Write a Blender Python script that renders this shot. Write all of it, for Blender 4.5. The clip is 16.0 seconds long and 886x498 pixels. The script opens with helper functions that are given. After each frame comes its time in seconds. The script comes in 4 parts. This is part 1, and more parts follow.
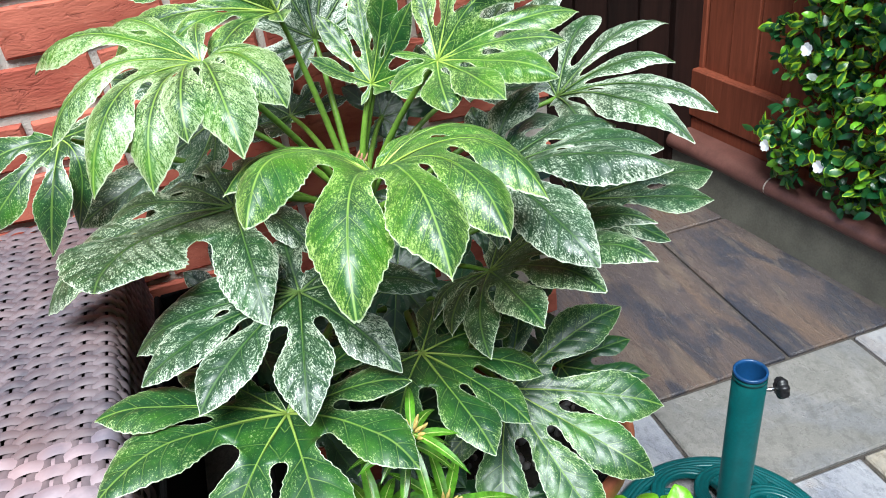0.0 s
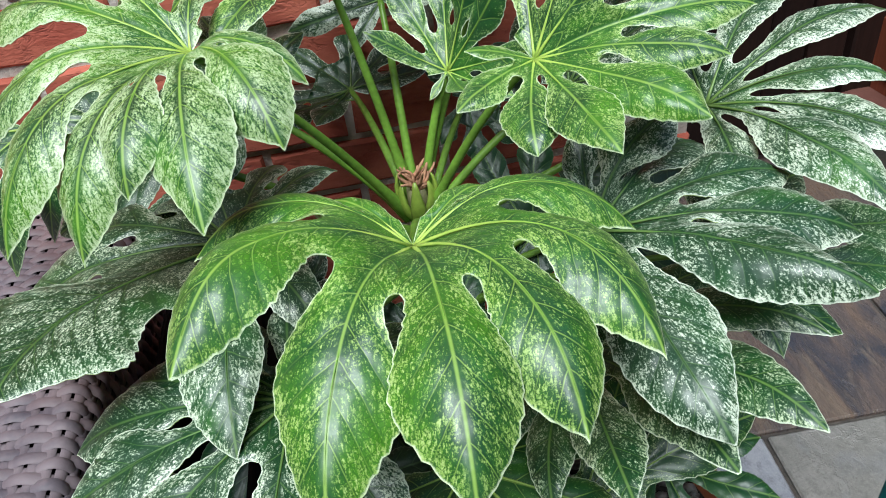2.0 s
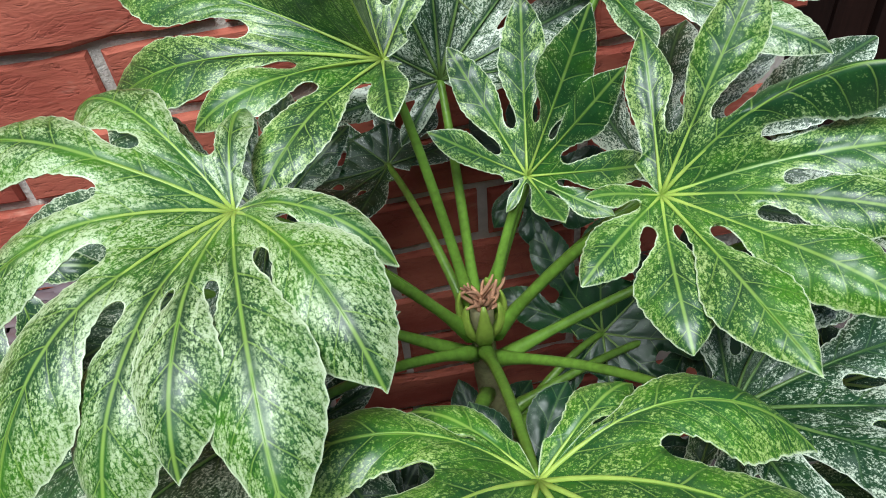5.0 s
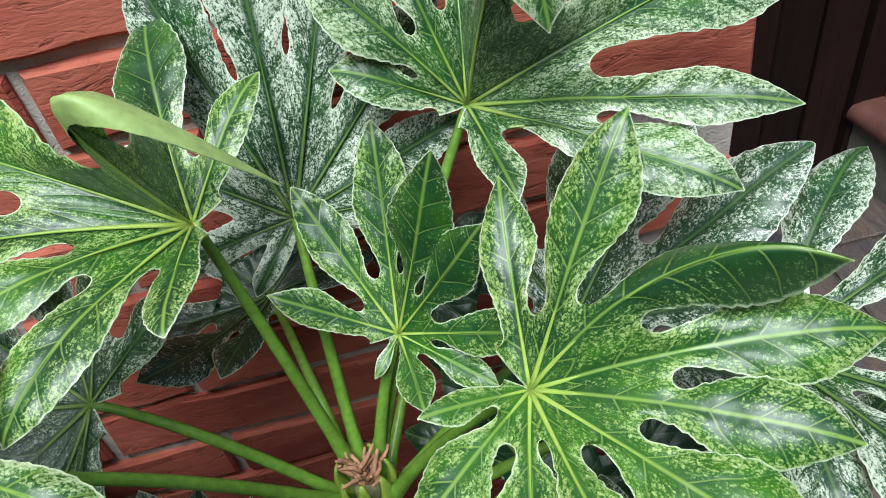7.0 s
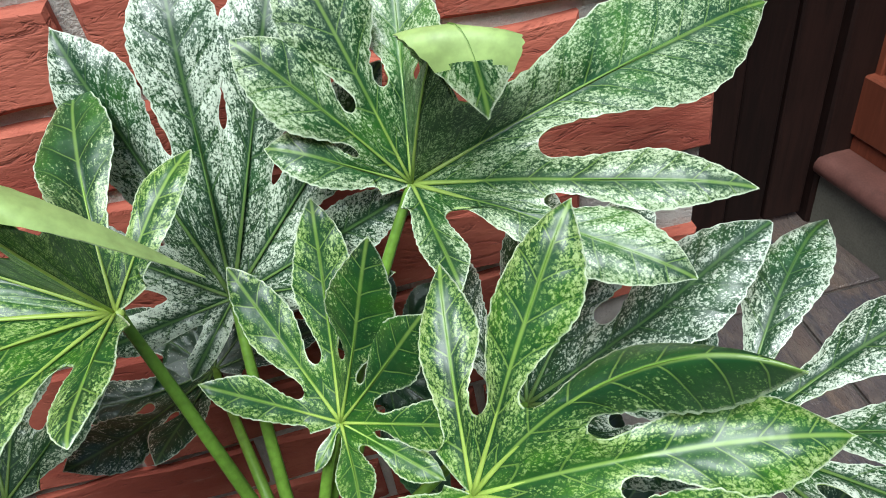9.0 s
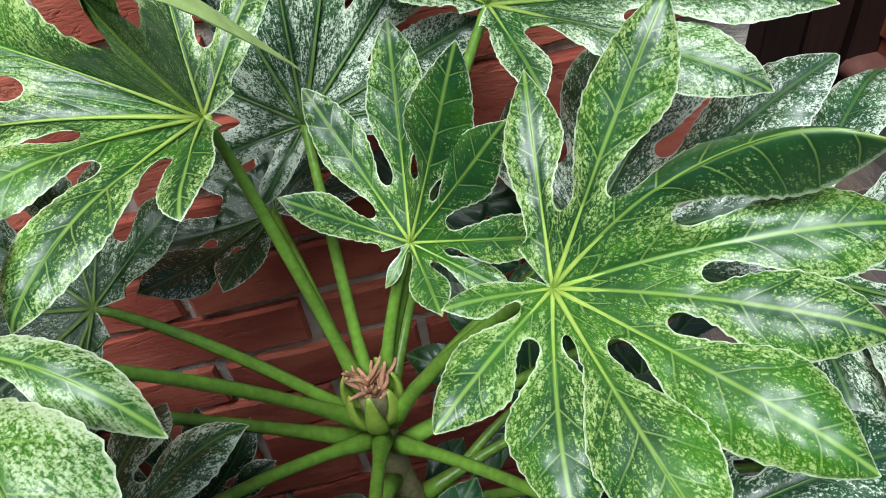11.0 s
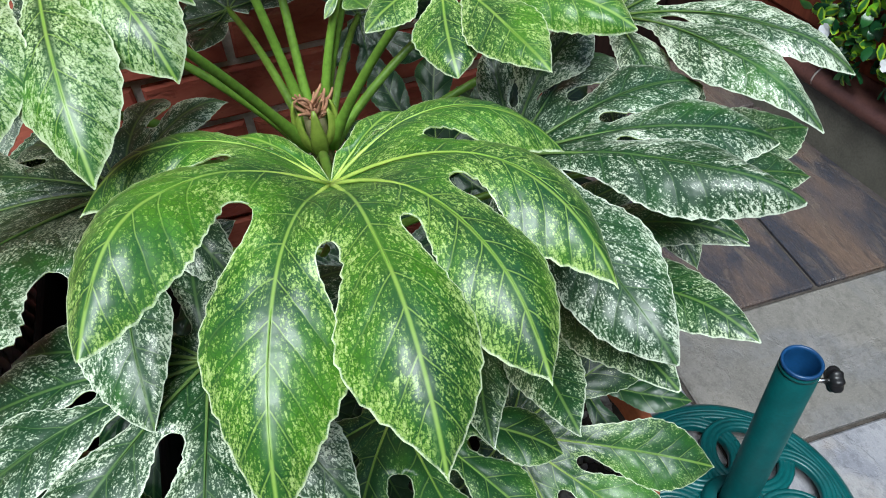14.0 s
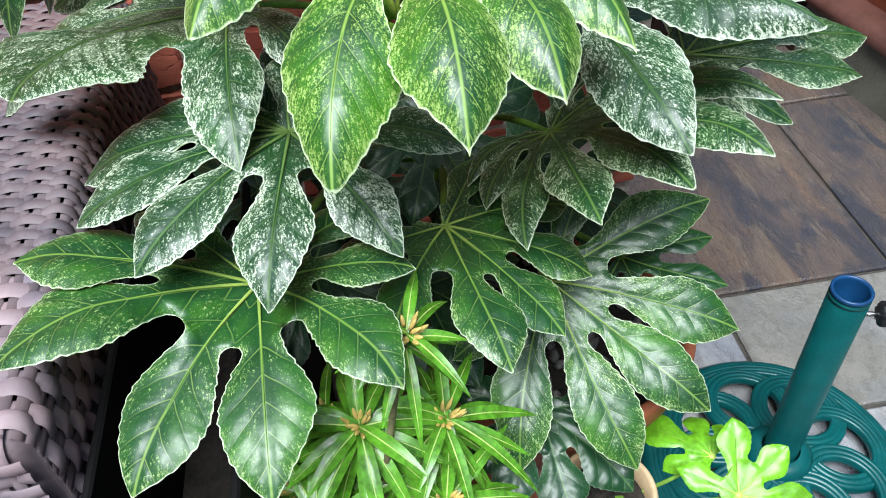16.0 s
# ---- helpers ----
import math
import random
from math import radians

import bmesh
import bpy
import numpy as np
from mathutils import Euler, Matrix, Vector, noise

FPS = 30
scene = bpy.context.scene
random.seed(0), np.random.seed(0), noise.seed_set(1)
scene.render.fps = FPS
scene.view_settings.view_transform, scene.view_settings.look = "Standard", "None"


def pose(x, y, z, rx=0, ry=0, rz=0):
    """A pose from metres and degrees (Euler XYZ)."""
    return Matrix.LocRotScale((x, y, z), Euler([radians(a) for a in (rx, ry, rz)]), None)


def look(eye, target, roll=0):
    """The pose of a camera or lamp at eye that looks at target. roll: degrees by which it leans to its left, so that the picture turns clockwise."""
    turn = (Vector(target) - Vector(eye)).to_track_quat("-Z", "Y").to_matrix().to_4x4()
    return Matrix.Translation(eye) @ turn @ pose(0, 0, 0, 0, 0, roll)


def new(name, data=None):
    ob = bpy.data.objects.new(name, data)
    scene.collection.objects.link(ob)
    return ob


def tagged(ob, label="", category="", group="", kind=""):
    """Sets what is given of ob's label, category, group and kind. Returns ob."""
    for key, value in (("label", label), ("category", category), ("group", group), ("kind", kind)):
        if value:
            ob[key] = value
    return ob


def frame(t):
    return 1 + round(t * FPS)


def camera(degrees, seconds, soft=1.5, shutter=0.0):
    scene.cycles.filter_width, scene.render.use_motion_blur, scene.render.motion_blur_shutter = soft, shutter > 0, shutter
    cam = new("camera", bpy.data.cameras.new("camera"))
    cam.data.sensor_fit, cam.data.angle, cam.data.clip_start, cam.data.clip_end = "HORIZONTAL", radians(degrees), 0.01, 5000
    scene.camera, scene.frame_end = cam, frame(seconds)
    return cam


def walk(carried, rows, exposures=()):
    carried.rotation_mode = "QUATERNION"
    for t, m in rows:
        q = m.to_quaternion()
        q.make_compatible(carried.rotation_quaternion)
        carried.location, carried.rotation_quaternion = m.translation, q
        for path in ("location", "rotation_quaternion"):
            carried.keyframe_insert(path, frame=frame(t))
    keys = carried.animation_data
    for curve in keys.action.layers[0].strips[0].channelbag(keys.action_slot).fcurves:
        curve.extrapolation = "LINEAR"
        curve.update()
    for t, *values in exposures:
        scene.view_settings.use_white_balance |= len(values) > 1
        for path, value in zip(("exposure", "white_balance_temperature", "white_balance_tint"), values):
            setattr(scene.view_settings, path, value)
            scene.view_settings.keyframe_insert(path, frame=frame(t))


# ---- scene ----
cam = camera(59.2, 16.0, soft=1.0)
METRES, EYE, TILT, LEAN, TURN = 1.41, 1.318, -33.155, 6.143, -18.538
EXPOSURES = ((0.0, 1.22, 5950, 2), (1.5, 0.85, 5950, 2), (3.5, 0.51, 5950, 2), (6.5, 0.50, 5950, 2), (8.0, 0.62, 5950, 2), (12.5, 0.58, 5950, 2), (13.5, 0.60, 5950, 2), (14.5, 0.84, 5950, 2), (15.0, 1.01, 5950, 2), (16.0, 1.06, 5950, 2))
ROWS = [
    (0.0, 0.0, 0.0, 0.0, 0.0, 0.0, 0.0),
    (0.5, 0.0124, 0.0538, 0.0321, 1.01, -1.86, -1.14),
    (1.0, 0.0304, 0.1085, 0.0645, 5.26, -3.4, -3.73),
    (1.5, 0.0371, 0.144, 0.0829, 8.87, -5.4, -5.68),
    (2.0, 0.0187, 0.1802, 0.102, 8.95, -7.96, -5.52),
    (2.5, -0.0113, 0.2085, 0.124, 6.3, -10.2, -4.22),
    (3.0, -0.0444, 0.2226, 0.1371, 4.22, -11.45, -4.06),
    (3.5, -0.0713, 0.2299, 0.1424, 3.64, -11.55, -5.51),
    (6.0, -0.0467, 0.3204, 0.2246, 7.74, -11.34, -4.94),
    (6.5, -0.0287, 0.3465, 0.2437, 7.93, -11.13, -3.91),
    (7.0, -0.0082, 0.3647, 0.2521, 6.94, -11.43, -2.55),
    (7.5, 0.0046, 0.3721, 0.2593, 5.61, -10.92, -1.97),
    (8.0, 0.0135, 0.3865, 0.2734, 4.43, -7.97, -1.8),
    (10.5, -0.0219, 0.3755, 0.2391, 6.81, -12.03, -4.77),
    (11.0, -0.0218, 0.3653, 0.2272, 5.72, -14.2, -3.95),
    (11.5, -0.0198, 0.348, 0.2173, 3.83, -14.73, -3.05),
    (12.0, -0.0234, 0.3268, 0.2027, 1.86, -14.46, -1.97),
    (12.5, -0.0351, 0.2994, 0.1764, -0.22, -14.5, -0.56),
    (13.0, -0.0395, 0.2663, 0.1433, -1.42, -14.95, -0.55),
    (13.5, -0.0312, 0.2393, 0.1237, -2.03, -14.9, -1.43),
    (14.0, -0.0064, 0.2049, 0.1027, -0.75, -13.08, -3.4),
    (14.5, 0.018, 0.1554, 0.0682, 1.96, -9.93, -6.18),
    (15.0, 0.029, 0.1244, 0.0396, 4.99, -9.19, -8.01),
    (15.5, 0.0263, 0.1209, 0.0209, 6.79, -10.88, -8.1),
    (16.0, 0.0244, 0.1309, 0.0105, 6.55, -12.71, -7.23),
]
walk(cam, [(t, pose(0, 0, EYE, TILT, LEAN, TURN) @ pose(METRES * x, METRES * y, METRES * z, 90 + pitch, roll, yaw)) for t, x, y, z, yaw, pitch, roll in ROWS],
     exposures=EXPOSURES)

# ---------------------------------------------------------------- light
SUN_ELEVATION, SUN_ROTATION = 64.0, 200.2
world = bpy.data.worlds.new("overcast_sky")
scene.world = world
world.use_nodes = True
wn, wl = world.node_tree.nodes, world.node_tree.links
sky = wn.new("ShaderNodeTexSky")
sky.sky_type, sky.sun_disc = "NISHITA", False
sky.sun_elevation, sky.sun_rotation = radians(SUN_ELEVATION), radians(SUN_ROTATION)
sky.air_density, sky.dust_density, sky.ozone_density = 1.0, 2.0, 1.0
wl.new(sky.outputs[0], wn["Background"].inputs[0])
wn["Background"].inputs[1].default_value = 0.082
sun_data = bpy.data.lights.new("veiled_sun", "SUN")
sun_data.energy, sun_data.angle, sun_data.color = 2.9, radians(33), (1.0, 0.99, 0.97)
sun_lamp = new("veiled_sun", sun_data)
sun_lamp.matrix_world = look((-0.406, -1.048, 4.2), (0.2, 0.6, 0.6))


# ---------------------------------------------------------------- materials
class Mat:
    """A node material with a few short cuts."""

    def __init__(self, name, rough=0.5, metal=0.0, spec=0.5):
        self.m = bpy.data.materials.new(name)
        self.m.use_nodes = True
        self.n, self.l = self.m.node_tree.nodes, self.m.node_tree.links
        self.b = self.n["Principled BSDF"]
        self.b.inputs["Roughness"].default_value = rough
        self.b.inputs["Metallic"].default_value = metal
        self.b.inputs["Specular IOR Level"].default_value = spec

    def node(self, kind, **inputs):
        nd = self.n.new(kind)
        for k, v in inputs.items():
            self.put(nd, k.replace("_", " "), v)
        return nd

    def put(self, nd, key, v):
        s = nd.inputs[int(key)] if key.isdigit() else nd.inputs[key]
        if isinstance(v, bpy.types.NodeSocket):
            self.l.new(v, s)
        elif s.type == "RGBA" and len(v) == 3:
            s.default_value = (*v, 1)
        else:
            s.default_value = v

    def math(self, op, a, b=0.0, c=0.0):
        nd = self.n.new("ShaderNodeMath")
        nd.operation = op
        for i, v in enumerate((a, b, c)):
            self.put(nd, str(i), v)
        return nd.outputs[0]

    def coords(self):
        return self.n.new("ShaderNodeTexCoord").outputs["Object"]

    def noise(self, scale, detail=4.0, rough=0.55, vec=None, distort=0.0):
        nd = self.n.new("ShaderNodeTexNoise")
        for k, v in (("Scale", scale), ("Detail", detail), ("Roughness", rough), ("Distortion", distort)):
            nd.inputs[k].default_value = v
        self.l.new(vec or self.coords(), nd.inputs["Vector"])
        return nd.outputs["Fac"]

    def ramp(self, fac, lo, hi, a=0.0, b=1.0):
        nd = self.n.new("ShaderNodeMapRange")
        nd.interpolation_type = "SMOOTHSTEP"
        for k, v in (("Value", fac), ("From Min", lo), ("From Max", hi), ("To Min", a), ("To Max", b)):
            self.put(nd, k, v)
        return nd.outputs[0]

    def mix(self, fac, a, b):
        nd = self.n.new("ShaderNodeMix")
        nd.data_type = "RGBA"
        for i, v in ((0, fac), (6, a), (7, b)):
            s = nd.inputs[i]
            if isinstance(v, bpy.types.NodeSocket):
                self.l.new(v, s)
            else:
                s.default_value = v if i == 0 else (*v, 1)
        return nd.outputs[2]

    def attr(self, name):
        nd = self.n.new("ShaderNodeAttribute")
        nd.attribute_name = name
        sep = self.n.new("ShaderNodeSeparateXYZ")
        self.l.new(nd.outputs["Vector"], sep.inputs[0])
        return sep.outputs

    def random(self):
        return self.n.new("ShaderNodeObjectInfo").outputs["Random"]

    def color(self, v):
        self.put(self.b, "Base Color", v)

    def rough(self, v):
        self.put(self.b, "Roughness", v)

    def bump(self, height, strength=0.5, dist=0.002):
        nd = self.n.new("ShaderNodeBump")
        nd.inputs["Strength"].default_value, nd.inputs["Distance"].default_value = strength, dist
        self.l.new(height, nd.inputs["Height"])
        self.l.new(nd.outputs[0], self.b.inputs["Normal"])


def variegated_leaf(name, dark, fresh, cream, gloss=0.3):
    """Glossy fatsia blade: green with cream speckles between the veins and along the margin.
    leafuv: distance across, distance along, distance from the margin; look: share of cream, freshness, seed."""
    k = Mat(name, gloss, spec=0.62)
    across, along, margin = k.attr("leafuv")
    share, light, seed = k.attr("look")
    side = k.math("ABSOLUTE", across)
    # side veins leave the midrib at about 45 degrees
    wob = k.noise(22, 2)
    s = k.math("ADD", k.math("ADD", k.math("SUBTRACT", along, k.math("MULTIPLY", side, 1.2)), k.math("MULTIPLY", k.math("MULTIPLY", side, side), 5.0)), k.math("MULTIPLY", wob, 0.012))
    tri = k.math("PINGPONG", s, 0.0105)
    lateral = k.ramp(tri, 0.0002, 0.0009, 1.0, 0.0)
    feather = k.ramp(tri, 0.0, 0.0042, 1.0, 0.0)
    mid = k.ramp(side, 0.0002, 0.0015, 1.0, 0.0)
    vein = k.math("MAXIMUM", mid, k.math("MULTIPLY", lateral, k.ramp(side, 0.0, 0.030, 0.80, 0.15)))
    away = k.ramp(side, 0.0006, 0.0062, 0.0, 1.0)
    # speckles: small islands in the meshes of the finest veins
    shift = k.n.new("ShaderNodeVectorMath")
    shift.operation = "ADD"
    k.l.new(k.coords(), shift.inputs[0])
    jump = k.n.new("ShaderNodeCombineXYZ")
    k.put(jump, "X", k.math("MULTIPLY", seed, 7.0))
    k.l.new(jump.outputs[0], shift.inputs[1])
    spot = shift.outputs[0]
    fine = k.noise(920, 2, 0.6, spot, distort=0.4)
    place = k.n.new("ShaderNodeSeparateXYZ")
    k.l.new(spot, place.inputs[0])
    drawn = k.n.new("ShaderNodeCombineXYZ")
    k.put(drawn, "X", k.math("MULTIPLY", s, 0.74))
    k.put(drawn, "Y", k.math("MULTIPLY", across, 1.25))
    k.put(drawn, "Z", k.math("ADD", k.math("MULTIPLY", place.outputs[0], 0.55), k.math("MULTIPLY", place.outputs[2], 0.35)))
    mids = k.noise(440, 2, 0.6, drawn.outputs[0], distort=0.5)
    patch = k.noise(26, 3, 0.6, spot)
    f = k.math("ADD", k.math("MULTIPLY", fine, 0.42), k.math("MULTIPLY", mids, 0.58))
    f = k.math("ADD", f, k.math("MULTIPLY", k.math("SUBTRACT", patch, 0.5), 0.32))
    vor = k.n.new("ShaderNodeTexVoronoi")
    vor.feature = "DISTANCE_TO_EDGE"
    vor.inputs["Scale"].default_value = 290.0
    k.l.new(spot, vor.inputs["Vector"])
    net = k.ramp(vor.outputs["Distance"], 0.0, 0.13, 1.0, 0.0)
    f = k.math("SUBTRACT", f, k.math("MULTIPLY", net, 0.055))
    f = k.math("SUBTRACT", f, k.math("MULTIPLY", feather, 0.060))
    near_edge = k.ramp(margin, 0.0005, 0.011, 0.062, -0.004)
    f = k.math("ADD", f, near_edge)
    level = k.math("SUBTRACT", 0.640, k.math("MULTIPLY", share, 0.185))
    crisp = k.ramp(k.math("SUBTRACT", f, level), -0.050, 0.130, 0.0, 0.90)
    soft = k.ramp(k.math("SUBTRACT", f, level), -0.085, 0.165, 0.0, 0.84)
    speck = k.math("ADD", crisp, k.math("MULTIPLY", k.ramp(light, 0.2, 0.7), k.math("SUBTRACT", soft, crisp)))
    haze = k.ramp(k.math("SUBTRACT", f, level), -0.11, 0.03, 0.0, 1.0)
    speck = k.math("MULTIPLY", k.math("MULTIPLY", speck, k.ramp(share, 0.0, 0.14)), k.math("MULTIPLY", away, k.ramp(light, 0.50, 0.95, 1.0, 0.80)))
    rim = k.ramp(k.math("ADD", margin, k.math("MULTIPLY", k.math("SUBTRACT", fine, 0.5), 0.0020)), 0.0003, 0.0011, 1.0, 0.0)
    rim = k.math("MULTIPLY", k.math("MULTIPLY", rim, k.ramp(k.noise(150, 3, 0.6, spot), 0.34, 0.56, 0.42, 1.0)), k.ramp(share, 0.02, 0.14, 0.1, 0.90))
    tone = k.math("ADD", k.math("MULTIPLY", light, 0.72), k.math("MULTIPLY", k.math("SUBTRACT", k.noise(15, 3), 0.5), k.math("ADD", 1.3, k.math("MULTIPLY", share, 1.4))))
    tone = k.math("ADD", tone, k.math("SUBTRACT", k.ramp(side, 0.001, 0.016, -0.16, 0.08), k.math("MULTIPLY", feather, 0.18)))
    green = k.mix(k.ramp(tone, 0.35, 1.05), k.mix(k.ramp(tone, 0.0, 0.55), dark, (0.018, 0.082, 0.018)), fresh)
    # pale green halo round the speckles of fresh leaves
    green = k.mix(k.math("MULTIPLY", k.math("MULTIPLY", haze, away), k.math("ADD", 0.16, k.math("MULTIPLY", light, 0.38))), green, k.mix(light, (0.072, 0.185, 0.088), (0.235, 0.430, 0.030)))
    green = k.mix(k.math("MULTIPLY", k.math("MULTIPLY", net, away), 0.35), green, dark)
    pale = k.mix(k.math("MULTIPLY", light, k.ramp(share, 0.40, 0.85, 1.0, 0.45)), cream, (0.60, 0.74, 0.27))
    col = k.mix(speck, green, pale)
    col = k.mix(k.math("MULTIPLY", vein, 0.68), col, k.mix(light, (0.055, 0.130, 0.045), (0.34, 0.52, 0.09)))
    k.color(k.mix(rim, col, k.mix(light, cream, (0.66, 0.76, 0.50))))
    k.rough(k.math("ADD", gloss - 0.06, k.math("MULTIPLY", k.noise(60, 3), 0.18)))
    pillow = k.math("SINE", k.math("MULTIPLY", tri, 150.0))
    h = k.math("MULTIPLY", k.math("MULTIPLY", pillow, 0.6), away)
    h = k.math("ADD", h, k.math("MULTIPLY", k.noise(62, 2, 0.5, spot), 2.0))
    k.bump(h, 0.44, 0.0014)
    return k.m


M_LEAF = variegated_leaf("fatsia_blade", (0.008, 0.044, 0.014), (0.062, 0.200, 0.010), (0.72, 0.79, 0.67), 0.36)


def plain(name, c, rough=0.5, vary=0.25, scale=30, bump=0.2, spec=0.5, grain=200, dist=0.001):
    k = Mat(name, rough, spec=spec)
    n1, n2 = k.noise(scale, 5), k.noise(grain, 3)
    t = k.math("ADD", k.math("MULTIPLY", n1, 0.6), k.math("MULTIPLY", n2, 0.4))
    k.color(k.mix(k.ramp(t, 0.3, 0.7), tuple(x * (1 - vary) for x in c), tuple(min(1, x * (1 + vary)) for x in c)))
    k.rough(k.math("ADD", rough - 0.06, k.math("MULTIPLY", n1, 0.12)))
    k.bump(t, bump, dist)
    return k.m


M_UNDER = plain("fatsia_underside", (0.38, 0.52, 0.17), 0.5, 0.2, 60)


def vein_mat():
    """Midribs: pale at the hub, greener towards the tip. look: share, freshness, place along the rib."""
    k = Mat("fatsia_vein", 0.42)
    share, light, place = k.attr("look")
    c = k.mix(light, (0.105, 0.200, 0.062), (0.52, 0.66, 0.13))
    end = k.mix(light, (0.036, 0.100, 0.030), (0.19, 0.37, 0.05))
    c = k.mix(k.ramp(place, 0.0, 0.62), c, end)
    k.color(k.mix(k.math("MULTIPLY", k.ramp(k.noise(90, 3), 0.3, 0.7), 0.35), c, end))
    return k.m


M_VEIN = vein_mat()
M_PETIOLE = plain("petiole_green", (0.150, 0.285, 0.036), 0.36, 0.3, 25)
M_STEM = plain("woody_stem", (0.16, 0.15, 0.07), 0.7, 0.4, 60, 0.6)
M_DRY = plain("dried_flower_stub", (0.42, 0.22, 0.13), 0.8, 0.4, 120, 0.5)
M_BUD = plain("bud_bract", (0.22, 0.31, 0.045), 0.42, 0.25, 60)
M_YOUNG = plain("young_leaf_lime", (0.165, 0.420, 0.016), 0.34, 0.35, 40)
M_PIERIS = plain("pieris_leaf_green", (0.098, 0.265, 0.018), 0.30, 0.6, 45)
M_PIERIS_EDGE = plain("pieris_leaf_rib", (0.50, 0.64, 0.20), 0.4, 0.2, 60)
M_PIERIS_BUD = plain("pieris_bud_amber", (0.62, 0.46, 0.14), 0.5, 0.3, 80)
M_TERRACOTTA = plain("terracotta_orange", (0.42, 0.13, 0.06), 0.62, 0.2, 18, 0.25)
M_CREAM = plain("cream_glazed_clay", (0.60, 0.44, 0.27), 0.45, 0.12, 14, 0.1)
# near-black that stands in for the shade beside the sofa
M_GAP_BLACK = plain("gap_shade_black", (0.004, 0.004, 0.0045), 0.85, 0.3, 20, spec=0.2)
# compost, its brown lowered to carry the shade beside the sofa too
M_SOIL = plain("dark_compost", (0.020, 0.016, 0.013), 0.95, 0.6, 60, 1.0, dist=0.004)
M_PEBBLE = plain("grey_pebble", (0.16, 0.15, 0.15), 0.5, 0.5, 40)
M_GREEN_METAL = plain("teal_painted_resin", (0.006, 0.084, 0.088), 0.34, 0.2, 30, 0.12)
M_BLUE_INSIDE = plain("blue_plastic_sleeve", (0.010, 0.055, 0.16), 0.35, 0.2, 30)
M_BLACK = plain("black_knob_plastic", (0.012, 0.012, 0.014), 0.4, 0.2, 60)
M_STEEL = plain("zinc_bolt", (0.55, 0.55, 0.56), 0.3, 0.1, 80)
M_STEEL.node_tree.nodes["Principled BSDF"].inputs["Metallic"].default_value = 1.0
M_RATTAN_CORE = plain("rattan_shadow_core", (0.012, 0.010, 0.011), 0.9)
M_KERB = plain("grey_concrete_kerb", (0.150, 0.140, 0.110), 0.75, 0.3, 12, 0.4)
M_COPING = plain("red_brown_coping_tile", (0.145, 0.062, 0.050), 0.38, 0.25, 20, 0.3)
M_GROUT = plain("dark_joint_sand", (0.055, 0.046, 0.040), 0.9, 0.4, 50, 0.6)
M_FLOWER = plain("white_silk_flower", (0.78, 0.78, 0.80), 0.6, 0.05, 60)


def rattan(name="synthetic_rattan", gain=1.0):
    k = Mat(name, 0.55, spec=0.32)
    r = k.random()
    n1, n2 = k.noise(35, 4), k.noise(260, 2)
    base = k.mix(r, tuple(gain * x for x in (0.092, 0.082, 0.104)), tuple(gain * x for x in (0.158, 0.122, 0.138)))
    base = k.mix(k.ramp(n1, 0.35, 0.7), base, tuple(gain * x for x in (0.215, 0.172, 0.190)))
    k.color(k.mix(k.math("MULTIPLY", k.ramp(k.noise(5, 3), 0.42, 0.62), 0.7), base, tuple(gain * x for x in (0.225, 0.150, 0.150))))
    k.rough(k.math("ADD", 0.48, k.math("MULTIPLY", n1, 0.2)))
    k.bump(n2, 0.3, 0.0006)
    return k.m


# same rattan at two gains; leaf shade is put into the darker one
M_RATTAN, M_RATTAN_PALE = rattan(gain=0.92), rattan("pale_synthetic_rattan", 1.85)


def brick():
    """Drag-faced red brick: creased face, burnt pits, pale dusty patches."""
    k = Mat("red_facing_brick", 0.85)
    r = k.random()
    mp = k.n.new("ShaderNodeMapping")
    mp.inputs["Scale"].default_value = (0.35, 1.0, 1.0)
    k.l.new(k.coords(), mp.inputs["Vector"])
    off = k.n.new("ShaderNodeVectorMath")
    off.operation = "ADD"
    jump = k.n.new("ShaderNodeCombineXYZ")
    k.put(jump, "Y", k.math("MULTIPLY", r, 11.0))
    k.l.new(mp.outputs[0], off.inputs[0])
    k.l.new(jump.outputs[0], off.inputs[1])
    v = off.outputs[0]
    n1, n2, n3, crease = k.noise(16, 5, 0.62, v), k.noise(95, 5, 0.68, v), k.noise(420, 3, 0.6, v), k.noise(55, 4, 0.7, v, 2.2)
    base = k.mix(r, (0.30, 0.057, 0.036), (0.43, 0.098, 0.062))
    base = k.mix(k.ramp(n1, 0.36, 0.66), base, (0.53, 0.150, 0.094))
    base = k.mix(k.math("MULTIPLY", k.ramp(crease, 0.54, 0.72), 0.55), base, (0.17, 0.038, 0.026))
    base = k.mix(k.math("MULTIPLY", k.ramp(n2, 0.56, 0.74), 0.45), base, (0.30, 0.062, 0.038))
    base = k.mix(k.math("MULTIPLY", k.ramp(k.noise(38, 4, 0.7, v), 0.60, 0.76), 0.35), base, (0.72, 0.42, 0.32))
    k.color(base)
    h = k.math("ADD", k.math("MULTIPLY", n2, 0.5), k.math("MULTIPLY", n3, 0.3))
    k.bump(k.math("SUBTRACT", h, k.math("MULTIPLY", k.ramp(crease, 0.50, 0.72), 0.45)), 0.6, 0.004)
    return k.m


def mortar():
    k = Mat("grey_mortar", 0.95)
    n1, n2 = k.noise(20, 4), k.noise(300, 3, 0.7)
    k.color(k.mix(k.ramp(n1, 0.3, 0.7), (0.48, 0.43, 0.38), (0.70, 0.64, 0.58)))
    k.bump(n2, 0.8, 0.003)
    return k.m


M_BRICK, M_MORTAR = brick(), mortar()


